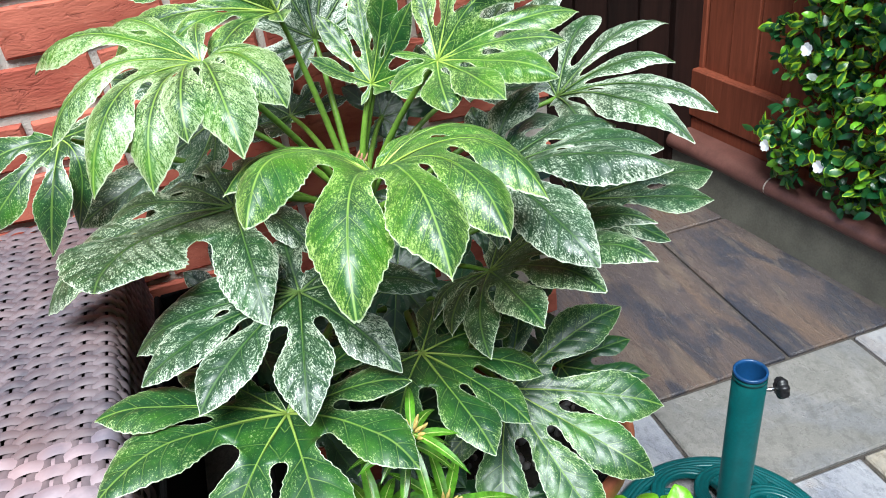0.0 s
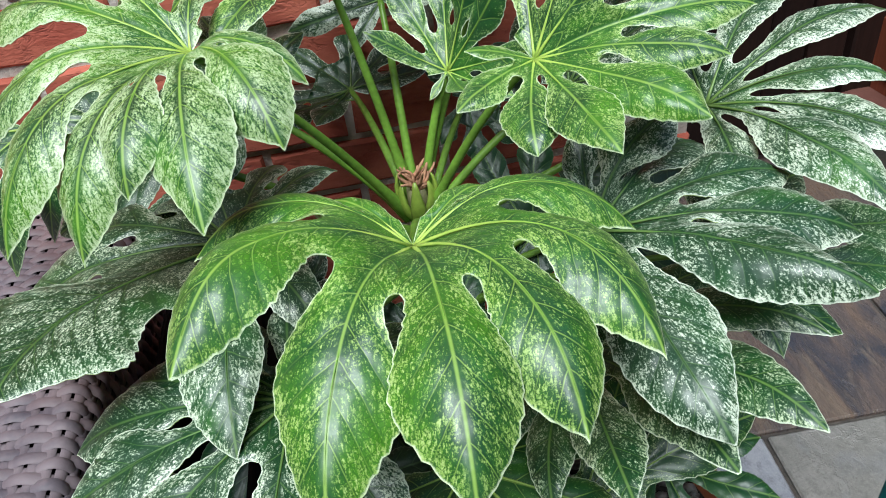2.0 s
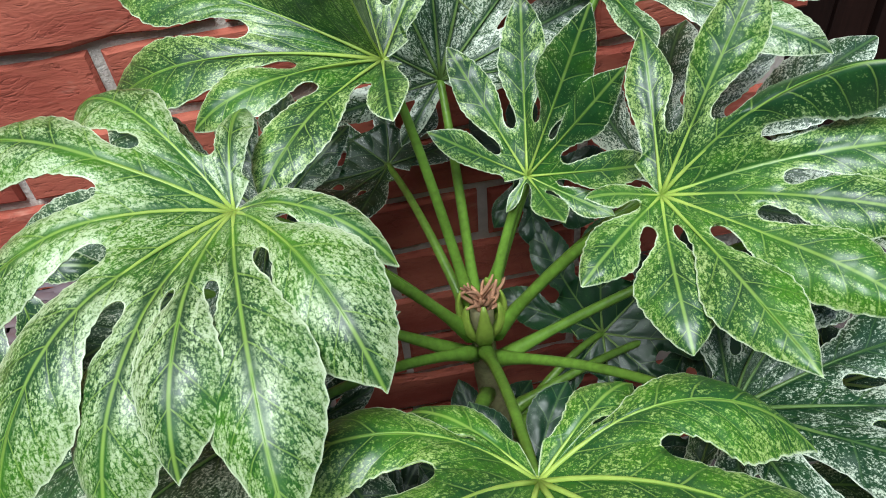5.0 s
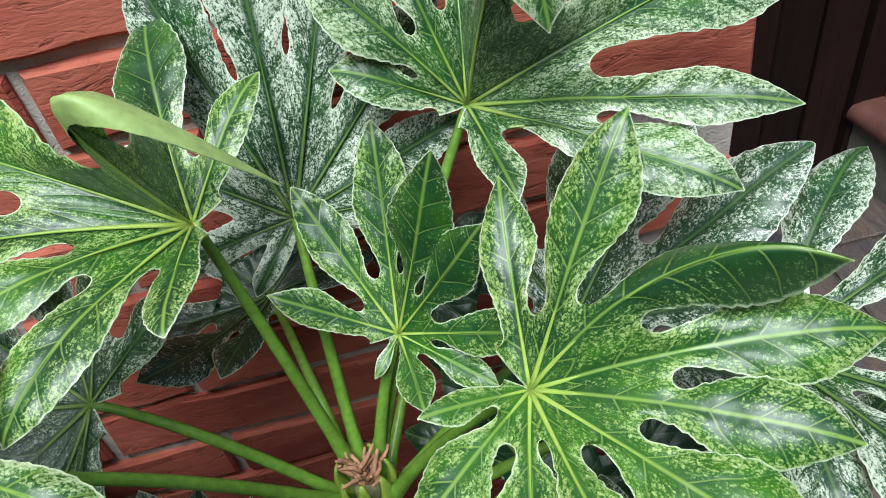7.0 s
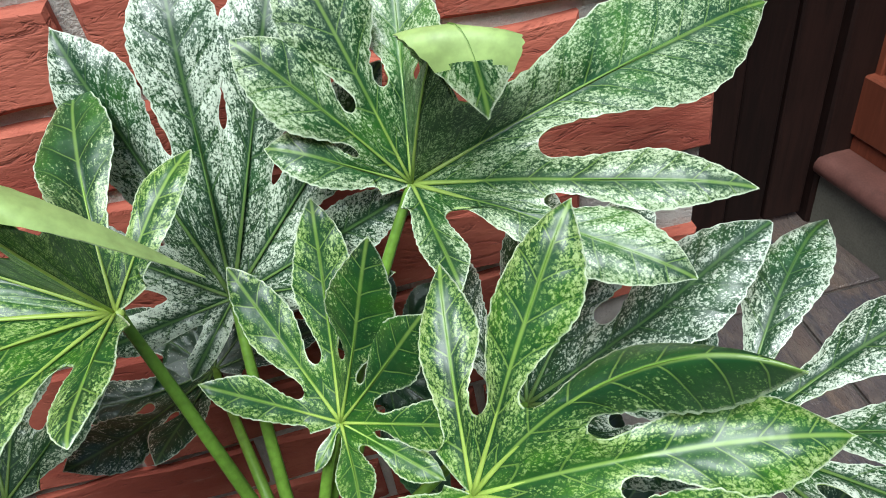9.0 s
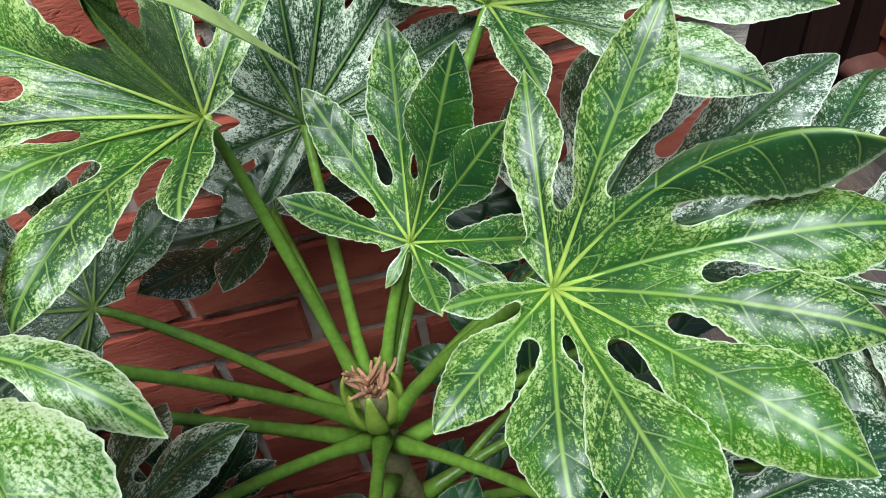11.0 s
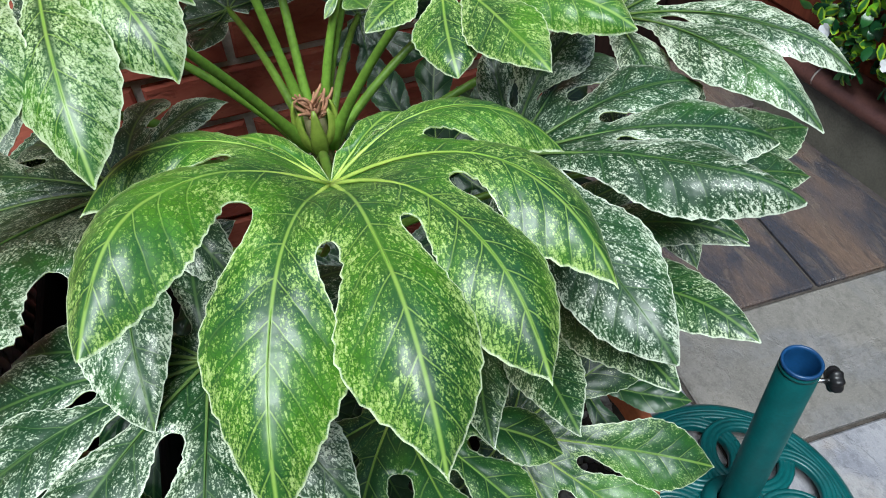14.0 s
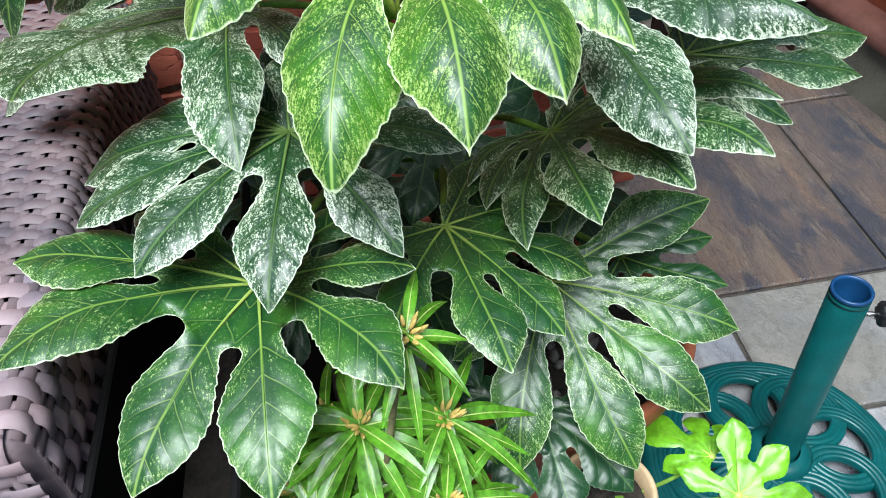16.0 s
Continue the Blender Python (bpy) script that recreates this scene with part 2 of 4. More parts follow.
def slate(name, c1, c2, c3, c4, patchy=3.5, rough=0.32, stretch=2.4):
    """Riven slate, damp: drifting bands of four colours, thin layers broken away."""
    k = Mat(name, rough)
    r = k.random()
    mp = k.n.new("ShaderNodeMapping")
    mp.inputs["Scale"].default_value, mp.inputs["Rotation"].default_value = (stretch, 0.85, 1.0), (0, 0, radians(10))
    k.l.new(k.coords(), mp.inputs["Vector"])
    off = k.n.new("ShaderNodeVectorMath")
    off.operation = "ADD"
    jump = k.n.new("ShaderNodeCombineXYZ")
    k.put(jump, "Z", k.math("MULTIPLY", r, 9.0))
    k.l.new(mp.outputs[0], off.inputs[0])
    k.l.new(jump.outputs[0], off.inputs[1])
    v = off.outputs[0]
    a, b = k.noise(patchy, 5, 0.58, v, 1.0), k.noise(patchy * 1.7, 5, 0.6, v, 0.6)
    e, g = k.noise(patchy * 3.4, 6, 0.66, v, 0.5), k.noise(42, 5, 0.7, v)
    col = k.mix(k.ramp(a, 0.40, 0.60), c1, c2)
    col = k.mix(k.math("MULTIPLY", k.ramp(b, 0.48, 0.60), 0.9), col, c3)
    col = k.mix(k.math("MULTIPLY", k.ramp(e, 0.48, 0.68), 0.75), col, c4)
    col = k.mix(k.math("MULTIPLY", k.ramp(g, 0.46, 0.66), 0.5), col, tuple(x * 0.5 for x in c1))
    fine = k.noise(240, 4, 0.7)
    k.color(k.mix(k.math("MULTIPLY", k.ramp(fine, 0.45, 0.75), 0.35), col, tuple(min(1, x * 1.35) for x in c2)))
    k.rough(k.math("ADD", rough - 0.12, k.math("MULTIPLY", g, 0.34)))
    step = k.ramp(e, 0.50, 0.54)
    h = k.math("ADD", k.math("MULTIPLY", b, 0.8), k.math("ADD", k.math("MULTIPLY", g, 0.5), k.math("MULTIPLY", fine, 0.15)))
    k.bump(k.math("ADD", h, k.math("MULTIPLY", step, 0.25)), 0.6, 0.006)
    return k.m


M_SLATE_RUST = slate("slate_rust_brown", (0.096, 0.078, 0.078), (0.142, 0.098, 0.076), (0.038, 0.044, 0.062), (0.165, 0.130, 0.104), 1.7, 0.24, 3.0)
M_SLATE_OLIVE = slate("slate_grey_olive", (0.190, 0.180, 0.168), (0.258, 0.242, 0.222), (0.184, 0.182, 0.190), (0.288, 0.270, 0.262), 1.7, 0.26, 1.2)
M_SLATE_BLUE = slate("slate_blue_grey", (0.230, 0.235, 0.275), (0.320, 0.320, 0.350), (0.270, 0.245, 0.240), (0.370, 0.365, 0.380), 3.0, 0.34, 1.4)
M_SLATE_BUFF = slate("slate_buff", (0.300, 0.250, 0.180), (0.360, 0.305, 0.235), (0.240, 0.220, 0.200), (0.400, 0.350, 0.290), 3.0, 0.4, 1.4)


def wood(name, c, rough=0.55, seam=0.4):
    k = Mat(name, rough, spec=0.25)
    co = k.coords()
    mp = k.n.new("ShaderNodeMapping")
    mp.inputs["Scale"].default_value = (9.0, 9.0, 0.8)
    k.l.new(co, mp.inputs["Vector"])
    a, b = k.noise(6, 5, 0.6, mp.outputs[0], 1.2), k.noise(3, 3)
    t = k.math("ADD", k.math("MULTIPLY", a, 0.7), k.math("MULTIPLY", k.random(), 0.25))
    col = k.mix(k.ramp(t, 0.25, 0.8), tuple(x * (1 - seam) for x in c), tuple(x * (1 + seam * 0.6) for x in c))
    k.color(k.mix(k.math("MULTIPLY", k.ramp(b, 0.5, 0.7), 0.3), col, tuple(x * 0.6 for x in c)))
    k.bump(a, 0.4, 0.002)
    return k.m


M_FENCE = wood("red_cedar_stain", (0.265, 0.070, 0.036))
# brown stain darkened further: the alley's shade is put into its colour
M_GATE = wood("dark_brown_stain_in_shade", (0.019, 0.0075, 0.0055), 0.65, 0.6)


def ivy_leaf():
    k = Mat("ivy_leaf", 0.28)
    isl = k.n.new("ShaderNodeNewGeometry").outputs["Random Per Island"]
    n = k.noise(60, 3)
    col = k.mix(k.ramp(isl, 0.0, 0.75), (0.008, 0.052, 0.018), (0.042, 0.160, 0.030))
    inner = k.attr("margin")[0]
    pale = k.math("MULTIPLY", k.ramp(k.math("ADD", inner, k.math("MULTIPLY", n, 0.7)), 0.60, 0.95, 1.0, 0.0), k.ramp(isl, 0.42, 0.58))
    col = k.mix(pale, col, (0.34, 0.52, 0.02))
    col = k.mix(k.ramp(isl, 0.80, 0.88), col, (0.17, 0.42, 0.02))
    k.color(k.mix(k.math("MULTIPLY", k.ramp(n, 0.45, 0.7), 0.4), col, (0.02, 0.08, 0.03)))
    return k.m


M_IVY = ivy_leaf()


# ---------------------------------------------------------------- mesh helpers
def mesh_ob(name, verts, faces, mats, parent=None, label="", smooth=True, index=None):
    me = bpy.data.meshes.new(name)
    me.from_pydata([tuple(map(float, v)) for v in verts], [], [tuple(map(int, f)) for f in faces])
    for m in mats if isinstance(mats, (list, tuple)) else [mats]:
        me.materials.append(m)
    if index is not None:
        me.polygons.foreach_set("material_index", list(map(int, index)))
    if smooth:
        me.polygons.foreach_set("use_smooth", [True] * len(me.polygons))
    me.update()
    ob = new(name, me)
    if parent:
        ob.parent = parent
    if label:
        tagged(ob, label)
    return ob


def part(name, bm, material, parent=None, label="", smooth=False):
    me = bpy.data.meshes.new(name)
    bm.to_mesh(me)
    bm.free()
    for m in material if isinstance(material, (list, tuple)) else [material]:
        me.materials.append(m)
    if smooth:
        me.polygons.foreach_set("use_smooth", [True] * len(me.polygons))
    ob = new(name, me)
    if parent:
        ob.parent = parent
    if label:
        tagged(ob, label)
    return ob


def empty(name, label, category, group="", kind="", at=(0, 0, 0)):
    ob = new(name)
    ob.empty_display_size = 0.05
    ob.location = at
    return tagged(ob, label, category, group, kind)


def box_bm(x0, x1, y0, y1, z0, z1, bevel=0.0, segments=1):
    bm = bmesh.new()
    bmesh.ops.create_cube(bm, size=1.0, matrix=Matrix.LocRotScale(
        ((x0 + x1) / 2, (y0 + y1) / 2, (z0 + z1) / 2), None, (x1 - x0, y1 - y0, z1 - z0)))
    if bevel:
        bmesh.ops.bevel(bm, geom=bm.edges[:], offset=bevel, segments=segments, affect="EDGES", profile=0.5)
    return bm


def unit(v):
    v = np.asarray(v, float)
    return v / max(np.linalg.norm(v), 1e-9)


def bezier(p0, p1, p2, t):
    t = np.asarray(t, float)[..., None]
    return (1 - t) ** 2 * p0 + 2 * t * (1 - t) * p1 + t ** 2 * p2


def tube(points, radii, sides=8, cap=True, flat=1.0):
    """Verts and faces of a tube along points."""
    pts = np.asarray(points, float)
    n = len(pts)
    radii = np.broadcast_to(np.asarray(radii, float), (n,))
    tan = np.gradient(pts, axis=0)
    ref = np.array([0.0, 0.0, 1.0]) if abs(unit(tan[0])[2]) < 0.9 else np.array([1.0, 0.0, 0.0])
    verts, faces = [], []
    side = None
    for i in range(n):
        d = unit(tan[i])
        side = unit(np.cross(d, ref)) if side is None else unit(side - d * (side @ d))
        up = np.cross(side, d)
        for j in range(sides):
            a = 2 * math.pi * j / sides
            verts.append(pts[i] + radii[i] * (math.cos(a) * side + flat * math.sin(a) * up))
    for i in range(n - 1):
        for j in range(sides):
            a, b = i * sides + j, i * sides + (j + 1) % sides
            faces.append((a, b, b + sides, a + sides))
    if cap:
        faces.append(tuple(range(sides))[::-1])
        faces.append(tuple((n - 1) * sides + j for j in range(sides)))
    return verts, faces


def join(parts_):
    verts, faces = [], []
    for v, f in parts_:
        o = len(verts)
        verts += list(v)
        faces += [tuple(i + o for i in q) for q in f]
    return verts, faces


def lathe(profile, sides=48, centre=(0, 0)):
    """Turned body from a list of (radius, height)."""
    verts, faces = [], []
    for r, z in profile:
        for j in range(sides):
            a = 2 * math.pi * j / sides
            verts.append((centre[0] + r * math.cos(a), centre[1] + r * math.sin(a), z))
    for i in range(len(profile) - 1):
        for j in range(sides):
            a, b = i * sides + j, i * sides + (j + 1) % sides
            faces.append((a, b, b + sides, a + sides))
    return verts, faces


# ---------------------------------------------------------------- ground and paving
ground = tagged(part("ground", box_bm(-15, 15, -15, 15, -0.30, -0.012), M_GROUT), "dark sand bed under the paving", "ground", kind="structure")
patio = empty("pavement", "damp riven slate paving in mixed colours", "paving", kind="structure")

# ---------------------------------------------------------------- brick wall
WALL_Y, WALL_END = 1.118, 0.508
# raised far above the brickwork, out of view, to keep sky off the gate
wall_back = tagged(part("wall_house", box_bm(-2.2, WALL_END - 0.006, WALL_Y + 0.008, WALL_Y + 0.22, -0.02, 4.6), M_MORTAR),
                   "red brick garden wall with grey mortar joints", "wall", kind="structure")

# unseen walls, added to block low sky and darken plant and alley
M_BLOCKER = plain("sky_blocker_brick", (0.20, 0.10, 0.07), 0.9, 0.3, 8, 0.4)
tagged(part("wall_blocker_south", box_bm(-2.6, 2.2, -2.35, -2.2, -0.02, 3.6), M_BLOCKER), "unseen wall added to block low sky light", "wall", kind="structure")
tagged(part("wall_blocker_north", box_bm(0.3, 3.2, 2.95, 3.10, -0.02, 6.0), M_BLOCKER), "unseen tall wall added to darken the alley at the gate", "wall", kind="structure")
tagged(part("wall_blocker_west", box_bm(-2.6, -2.45, -2.2, 1.30, -0.02, 3.0), M_BLOCKER), "unseen wall added to block low sky light", "wall", kind="structure")

# ---------------------------------------------------------------- fatsia
STEM_TOP = np.array((0.129, 0.890, 0.870))
rng = np.random.default_rng(7)


def leaf(parent, name, centre, normal, lobes, foot, white=0.5, light=0.5, arch=0.14, web=0.34, width=0.165, cup=0.10,
         blade=M_LEAF, under=M_UNDER, tooth=0.052, ribs=True, stalk=0.0035, label="", sag=0.03, fan=1.25, lead=None, pinch=0.4, point=1.8, hook=0.035, overlap=0.0016, K1=8, K2=40, NC=10):
    """A palmate leaf. lobes: (angle about the normal, reach, lift of the tip, further options: arch, width)."""
    c, n = np.array(centre, float), unit(normal)
    u = unit(np.array([1.0, 0, 0]) - n * n[0])
    v = np.cross(n, u)
    seed = float(rng.random())
    if lead is None:
        lead = lobes[len(lobes) // 2][0]
    L = []
    for lb in lobes:
        a, ln, lift = lb[:3]
        opt = lb[3] if len(lb) > 3 else {}
        d = math.cos(radians(a)) * u + math.sin(radians(a)) * v
        p2 = np.array(opt["tip"], float) if "tip" in opt else c + d * ln + n * lift
        chord = float(np.linalg.norm(p2 - c))
        ar = opt.get("arch", arch)
        off = (a - lead + 180) % 360 - 180
        a0 = radians(lead + off * max(1.0, fan - max(0, abs(off) - 60) * 0.008))
        d0 = math.cos(a0) * u + math.sin(a0) * v
        p1 = np.array(opt["bend"], float) if "bend" in opt else c + d0 * ln * 0.60 + n * (lift * 0.5 + ar * chord)
        if "mid" in opt:
            p1 = 2 * np.array(opt["mid"], float) - 0.5 * (c + p2)
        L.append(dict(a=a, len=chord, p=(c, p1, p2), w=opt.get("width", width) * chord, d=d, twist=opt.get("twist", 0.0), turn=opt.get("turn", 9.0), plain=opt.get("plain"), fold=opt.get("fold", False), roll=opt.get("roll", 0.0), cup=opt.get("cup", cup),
                      web=opt.get("web", 1.0), point=opt.get("point", point), hook=opt.get("hook", hook), pinch=opt.get("pinch", pinch), lay=overlap * (-1) ** len(L)))
    N = len(L)

    def side_at(i, t):
        p0, p1, p2 = L[i]["p"]
        tan = 2 * (1 - t) * (p1 - p0) + 2 * t * (p2 - p1)
        flat = tan - n * (tan @ n)
        sd = unit(L[i]["fold"]) if L[i]["fold"] else unit(np.cross(n, unit(unit(flat) + 0.6 * L[i]["d"])))
        if L[i]["roll"]:
            f = L[i]["roll"] * min(1.0, max(0.0, (t - 0.25) / 0.35))
            sd = math.cos(radians(f)) * sd + math.sin(radians(f)) * unit(np.cross(unit(tan), sd))
        return unit(sd)

    def M(i, t):
        return bezier(*L[i]["p"], t)

    def spine(i, t):
        """The midrib with its drooping tip, neighbours lying a little over or under one another."""
        return M(i, t) + n * (L[i]["lay"] * min(1.0, max(0.0, t - 0.3) / 0.3) - L[i]["hook"] * L[i]["len"] * max(0.0, (t - 0.72) / 0.28) ** 2)

    verts, faces, uv, over_, looks = [], [], [], [], []
    lookup = {}

    def add(p, q, tone):
        key = (round(p[0], 5), round(p[1], 5), round(p[2], 5))
        if key not in lookup:
            lookup[key] = len(verts)
            verts.append(p)
            uv.append(q)
            looks.append((*tone, seed))
        return lookup[key]

    cols = np.linspace(-1, 1, NC + 1)
    for i, lb in enumerate(L):
        rs = []
        for s in (-1, 1):          # -1: the neighbour with the smaller angle
            j = i + s
            if 0 <= j < N:
                gap = (lb["a"] - L[j]["a"]) % 360
                gap = min(gap, 360 - gap)
                f = web * (1.15 if gap < 22 else 1.0 if gap < 50 else 0.72) * L[min(i, j)]["web"]
                rs.append((j, f * min(lb["len"], L[j]["len"])))
            else:
                rs.append((None, 0.16 * lb["len"]))
        q0 = {s: min(rs[k_][1] / lb["len"], 0.62) for k_, s in ((0, -1), (1, 1))}
        qm = 0.5 * (q0[-1] + q0[1])
        grid = []
        ph = rng.random(2) * 6.28
        for k in range(K1 + K2 + 1):
            webrow = k <= K1
            t = 0.0 if webrow else ((k - K1) / K2) ** 1.25
            qc = qm * k / K1 if webrow else qm + (1 - qm) * t
            mid = spine(i, qc)
            ends = {}
            for idx, s in ((0, -1), (1, 1)):
                j, r = rs[idx]
                base_q = q0[s]
                sd = side_at(i, base_q if webrow else base_q + (1 - base_q) * t) * s     # growing angle: n x tangent
                if j is not None:
                    wp = 0.5 * (M(i, base_q) + M(j, min(r / L[j]["len"], 0.62)))
                else:
                    wp = M(i, base_q) + sd * 0.16 * lb["len"] * 0.8
                w0 = max(float((wp - M(i, base_q)) @ sd), 0.0)
                if webrow:
                    f = k / K1
                    if j is not None:
                        e = 0.5 * (M(i, base_q * f) + M(j, min(r / L[j]["len"], 0.62) * f))
                    else:
                        e = M(i, base_q * f) + sd * w0 * f ** 0.8
                else:
                    q = base_q + (1 - base_q) * t
                    wm = max(lb["w"], w0 * 0.8)
                    if t < 0.46:
                        x = t / 0.46
                        w = w0 + (wm - w0) * (3 * x * x - 2 * x ** 3)
                        w -= lb["pinch"] * w0 * (min(1.0, t / 0.06) ** 0.5) * (1 - x) ** 1.2
                    else:
                        x = (t - 0.46) / 0.54
                        w = wm * (1 - x ** lb["point"])
                    if tooth and t > 0.12:
                        saw = ((k * 1.0 + 0.4 * s) % 3) / 3
                        w += wm * tooth * (saw - 0.5) * min(1, (1 - t) * 4) * (0.25 + 1.3 * abs(math.sin(k // 3 * 2.3 + ph[idx])))
                        w += wm * 0.05 * math.sin(9 * t + ph[idx])
                    rest = (wp - M(i, base_q)) - sd * w0
                    e = spine(i, q) + sd * max(w, 0) + rest * (1 - t) ** 3
                    if lb["twist"]:
                        e = e + n * s * lb["twist"] * max(w, 0) * min(1, t * 2)
                ends[s] = e
            row = []
            tone = np.array((white, light))
            # folded lobes: less cream, and shade put in as a darker green tone
            if lb["plain"]:
                tone = tone + (np.array(lb["plain"]) - tone) * min(1.0, max(0.0, (qc - 0.22) / 0.22))
            for cc in cols:
                s = -1 if cc < 0 else 1
                x = abs(cc)
                e = ends[s]
                p = mid + (e - mid) * x
                w = float(np.linalg.norm(e - mid))
                along = qc * lb["len"]
                cross = x * w
                if k > 0:
                    fade = 1.0 if not webrow else k / K1
                    edge_free = 0.0 if (webrow and rs[0 if s < 0 else 1][0] is not None) else 1.0
                    p = p - n * (lb["cup"] * w * x ** (2.2 if lb["cup"] < 0.5 else 1.4) * edge_free * (t if not webrow else 0.25) * 1.6)
                    pucker = math.sin((along - 1.2 * cross + 5 * cross * cross) * 2 * math.pi / 0.021 + 2.5 * noise.noise(Vector(p * 22))) * 0.00042 * x * (1 - x) * 4 * fade
                    pucker += 0.0006 * noise.noise(Vector(p * 75)) * x * fade
                    p = p + n * pucker
                    p = p + n * (w * 0.07 * math.sin(x * math.pi) * (1.0 if not webrow else fade))
                if webrow and rs[0 if s < 0 else 1][0] is not None:
                    m = (1 - x) * w + (K1 - k) / K1 * rs[0 if s < 0 else 1][1] * 0.8
                else:
                    m = (1 - x) * w
                    if not webrow:
                        m = min(m + 0.0, (1 - t) * lb["len"] * 0.6 + 0.0) if t > 0.97 else m
                row.append(add(p, (cross, along, m), tone))
            grid.append(row)
        for k in range(K1 + K2):
            for j in range(NC):
                q = [grid[k][j], grid[k][j + 1], grid[k + 1][j + 1], grid[k + 1][j]]
                q = list(dict.fromkeys(q))
                if len(q) > 2:
                    faces.append(tuple(q))
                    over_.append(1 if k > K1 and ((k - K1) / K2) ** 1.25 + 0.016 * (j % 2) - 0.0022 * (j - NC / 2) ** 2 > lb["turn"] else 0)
    V = np.array(verts)
    # gentle unevenness
    for q in range(len(V)):
        d = V[q] - c
        V[q] += n * 0.0045 * noise.noise(Vector(d * 16 + seed * 30)) * min(1, np.linalg.norm(d) / 0.03)
    # orient upwards and make the underside
    fn = np.zeros_like(V)
    for f in faces:
        a, b, d = V[f[0]], V[f[1]], V[f[2]]
        m = np.cross(b - a, d - a)
        for q in f:
            fn[q] += m
    total = fn.sum(0)
    if total @ n < 0:
        faces = [f[::-1] for f in faces]
        fn = -fn
    fn /= np.maximum(np.linalg.norm(fn, axis=1, keepdims=True), 1e-12)
    o = len(V)
    allv = np.vstack([V, V - fn * 0.0007])
    allf = faces + [tuple(q + o for q in f[::-1]) for f in faces]
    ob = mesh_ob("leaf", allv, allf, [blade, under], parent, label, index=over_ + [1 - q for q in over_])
    me = ob.data
    at = me.attributes.new("leafuv", "FLOAT_VECTOR", "POINT")
    at.data.foreach_set("vector", np.array(uv + uv, float).ravel())
    at = me.attributes.new("look", "FLOAT_VECTOR", "POINT")
    at.data.foreach_set("vector", np.array(looks + looks, float).ravel())
    if ribs:
        tubes, place = [], []
        for i, lb in enumerate(L):
            ts = np.linspace(0.0, 0.90, 15)
            pts = np.array([spine(i, t) for t in ts]) + n * 0.0002
            r = (0.00145 * (1 - ts) ** 2.6 + 0.00030 * (1 - ts) + 0.00008) * (lb["len"] / 0.17) ** 0.5
            tubes.append(tube(pts, r, 6, flat=0.7))
            place += [t for t in ts for _ in range(6)]
        tubes.append(tube([c - n * 0.0022, c - n * 0.0005, c + n * 0.0008, c + n * 0.0013], [0.0046, 0.0044, 0.0034, 0.0010], 10))
        place += [0.0] * 40
        vv, ff = join(tubes)
        vo = mesh_ob("vein", vv, ff, M_VEIN, ob)
        at = vo.data.attributes.new("look", "FLOAT_VECTOR", "POINT")
        at.data.foreach_set("vector", np.array([(white, light, p_) for p_ in place]).ravel())
    if foot is not None:
        foot = np.array(foot, float)
        gap = c - foot
        ctrl = foot + gap * 0.55 + np.array((0, 0, sag))
        ts = np.linspace(0, 1, 18)
        pts = bezier(foot, ctrl, c - n * 0.002, ts)
        r = stalk * (1.35 - 0.5 * ts + 0.9 * np.maximum(0, 0.15 - ts) / 0.15 + 0.25 * np.maximum(0, ts - 0.95) / 0.05)
        vv, ff = tube(pts, r, 10)
        mesh_ob("petiole", vv, ff, M_PETIOLE, ob)
    return ob


fatsia = empty("fatsia_plant", "variegated fatsia shrub with cream-speckled palmate leaves in a terracotta pot", "plant", at=(0.20, 0.80, 0.58))
fatsia.location = (0, 0, 0)


def foot(h, ang, r=0.011):
    """Where a petiole leaves the stem, h below the tip."""
    k = min(1.0, max(0.0, h - 0.06) / 0.28)
    ax = STEM_TOP + np.array((0.100 * k * k, -0.13 * k * k, -h))
    return ax + np.array((math.cos(radians(ang)) * r, math.sin(radians(ang)) * r, 0))


def fatsia_leaf(key, cen, nor, lobes, ft, white, light, opts):
    """One leaf: hub, normal, lobes, where its petiole starts (below the tip, bearing), share of cream, freshness."""
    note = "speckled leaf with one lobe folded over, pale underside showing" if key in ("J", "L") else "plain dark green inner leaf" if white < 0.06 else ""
    leaf(fatsia, key, cen, nor, lobes, foot(*ft), white, light, label=note, **opts)


fatsia_leaf("A", (0.116, 0.674, 0.971), (0.05, -0.02, 1.0), [(140, .085, 0), (176, .145, .01, dict(width=0.17)), (-135, .185, .050, dict(width=0.17)), (-109, .201, -.011), (-88, .213, .017, dict(width=0.155)), (-70, .195, .023, dict(width=0.15)), (-49, .185, .021, dict(width=0.155)), (-4, .150, .005), (36, .085, 0)],
            (0.045, -95), 0.42, 0.94, dict(arch=0.42, web=0.37, width=0.18, fan=1.5, lead=-92, cup=0.60, pinch=0.26, point=1.5))
fatsia_leaf("B", (-0.016, 0.808, 1.072), (-0.12, -0.24, 0.96), [(82, .075, .0), (120, .165, 0, dict(tip=(-0.112, 0.905, 1.090))), (154, .190, 0), (-162, .165, 0), (-130, .186, -.004), (-113, .175, -.005), (-99, .150, .021), (-84, .162, -.012, dict(tip=(0.000, 0.632, 1.045), width=0.165)), (-62, .140, .007, dict(width=0.22, cup=0.5)), (-32, .095, -.008)],
            (0.030, 190), 0.82, 0.90, dict(arch=0.42, web=0.34, width=0.145, fan=1.25, lead=-105, cup=0.52, pinch=0.36, point=1.6))
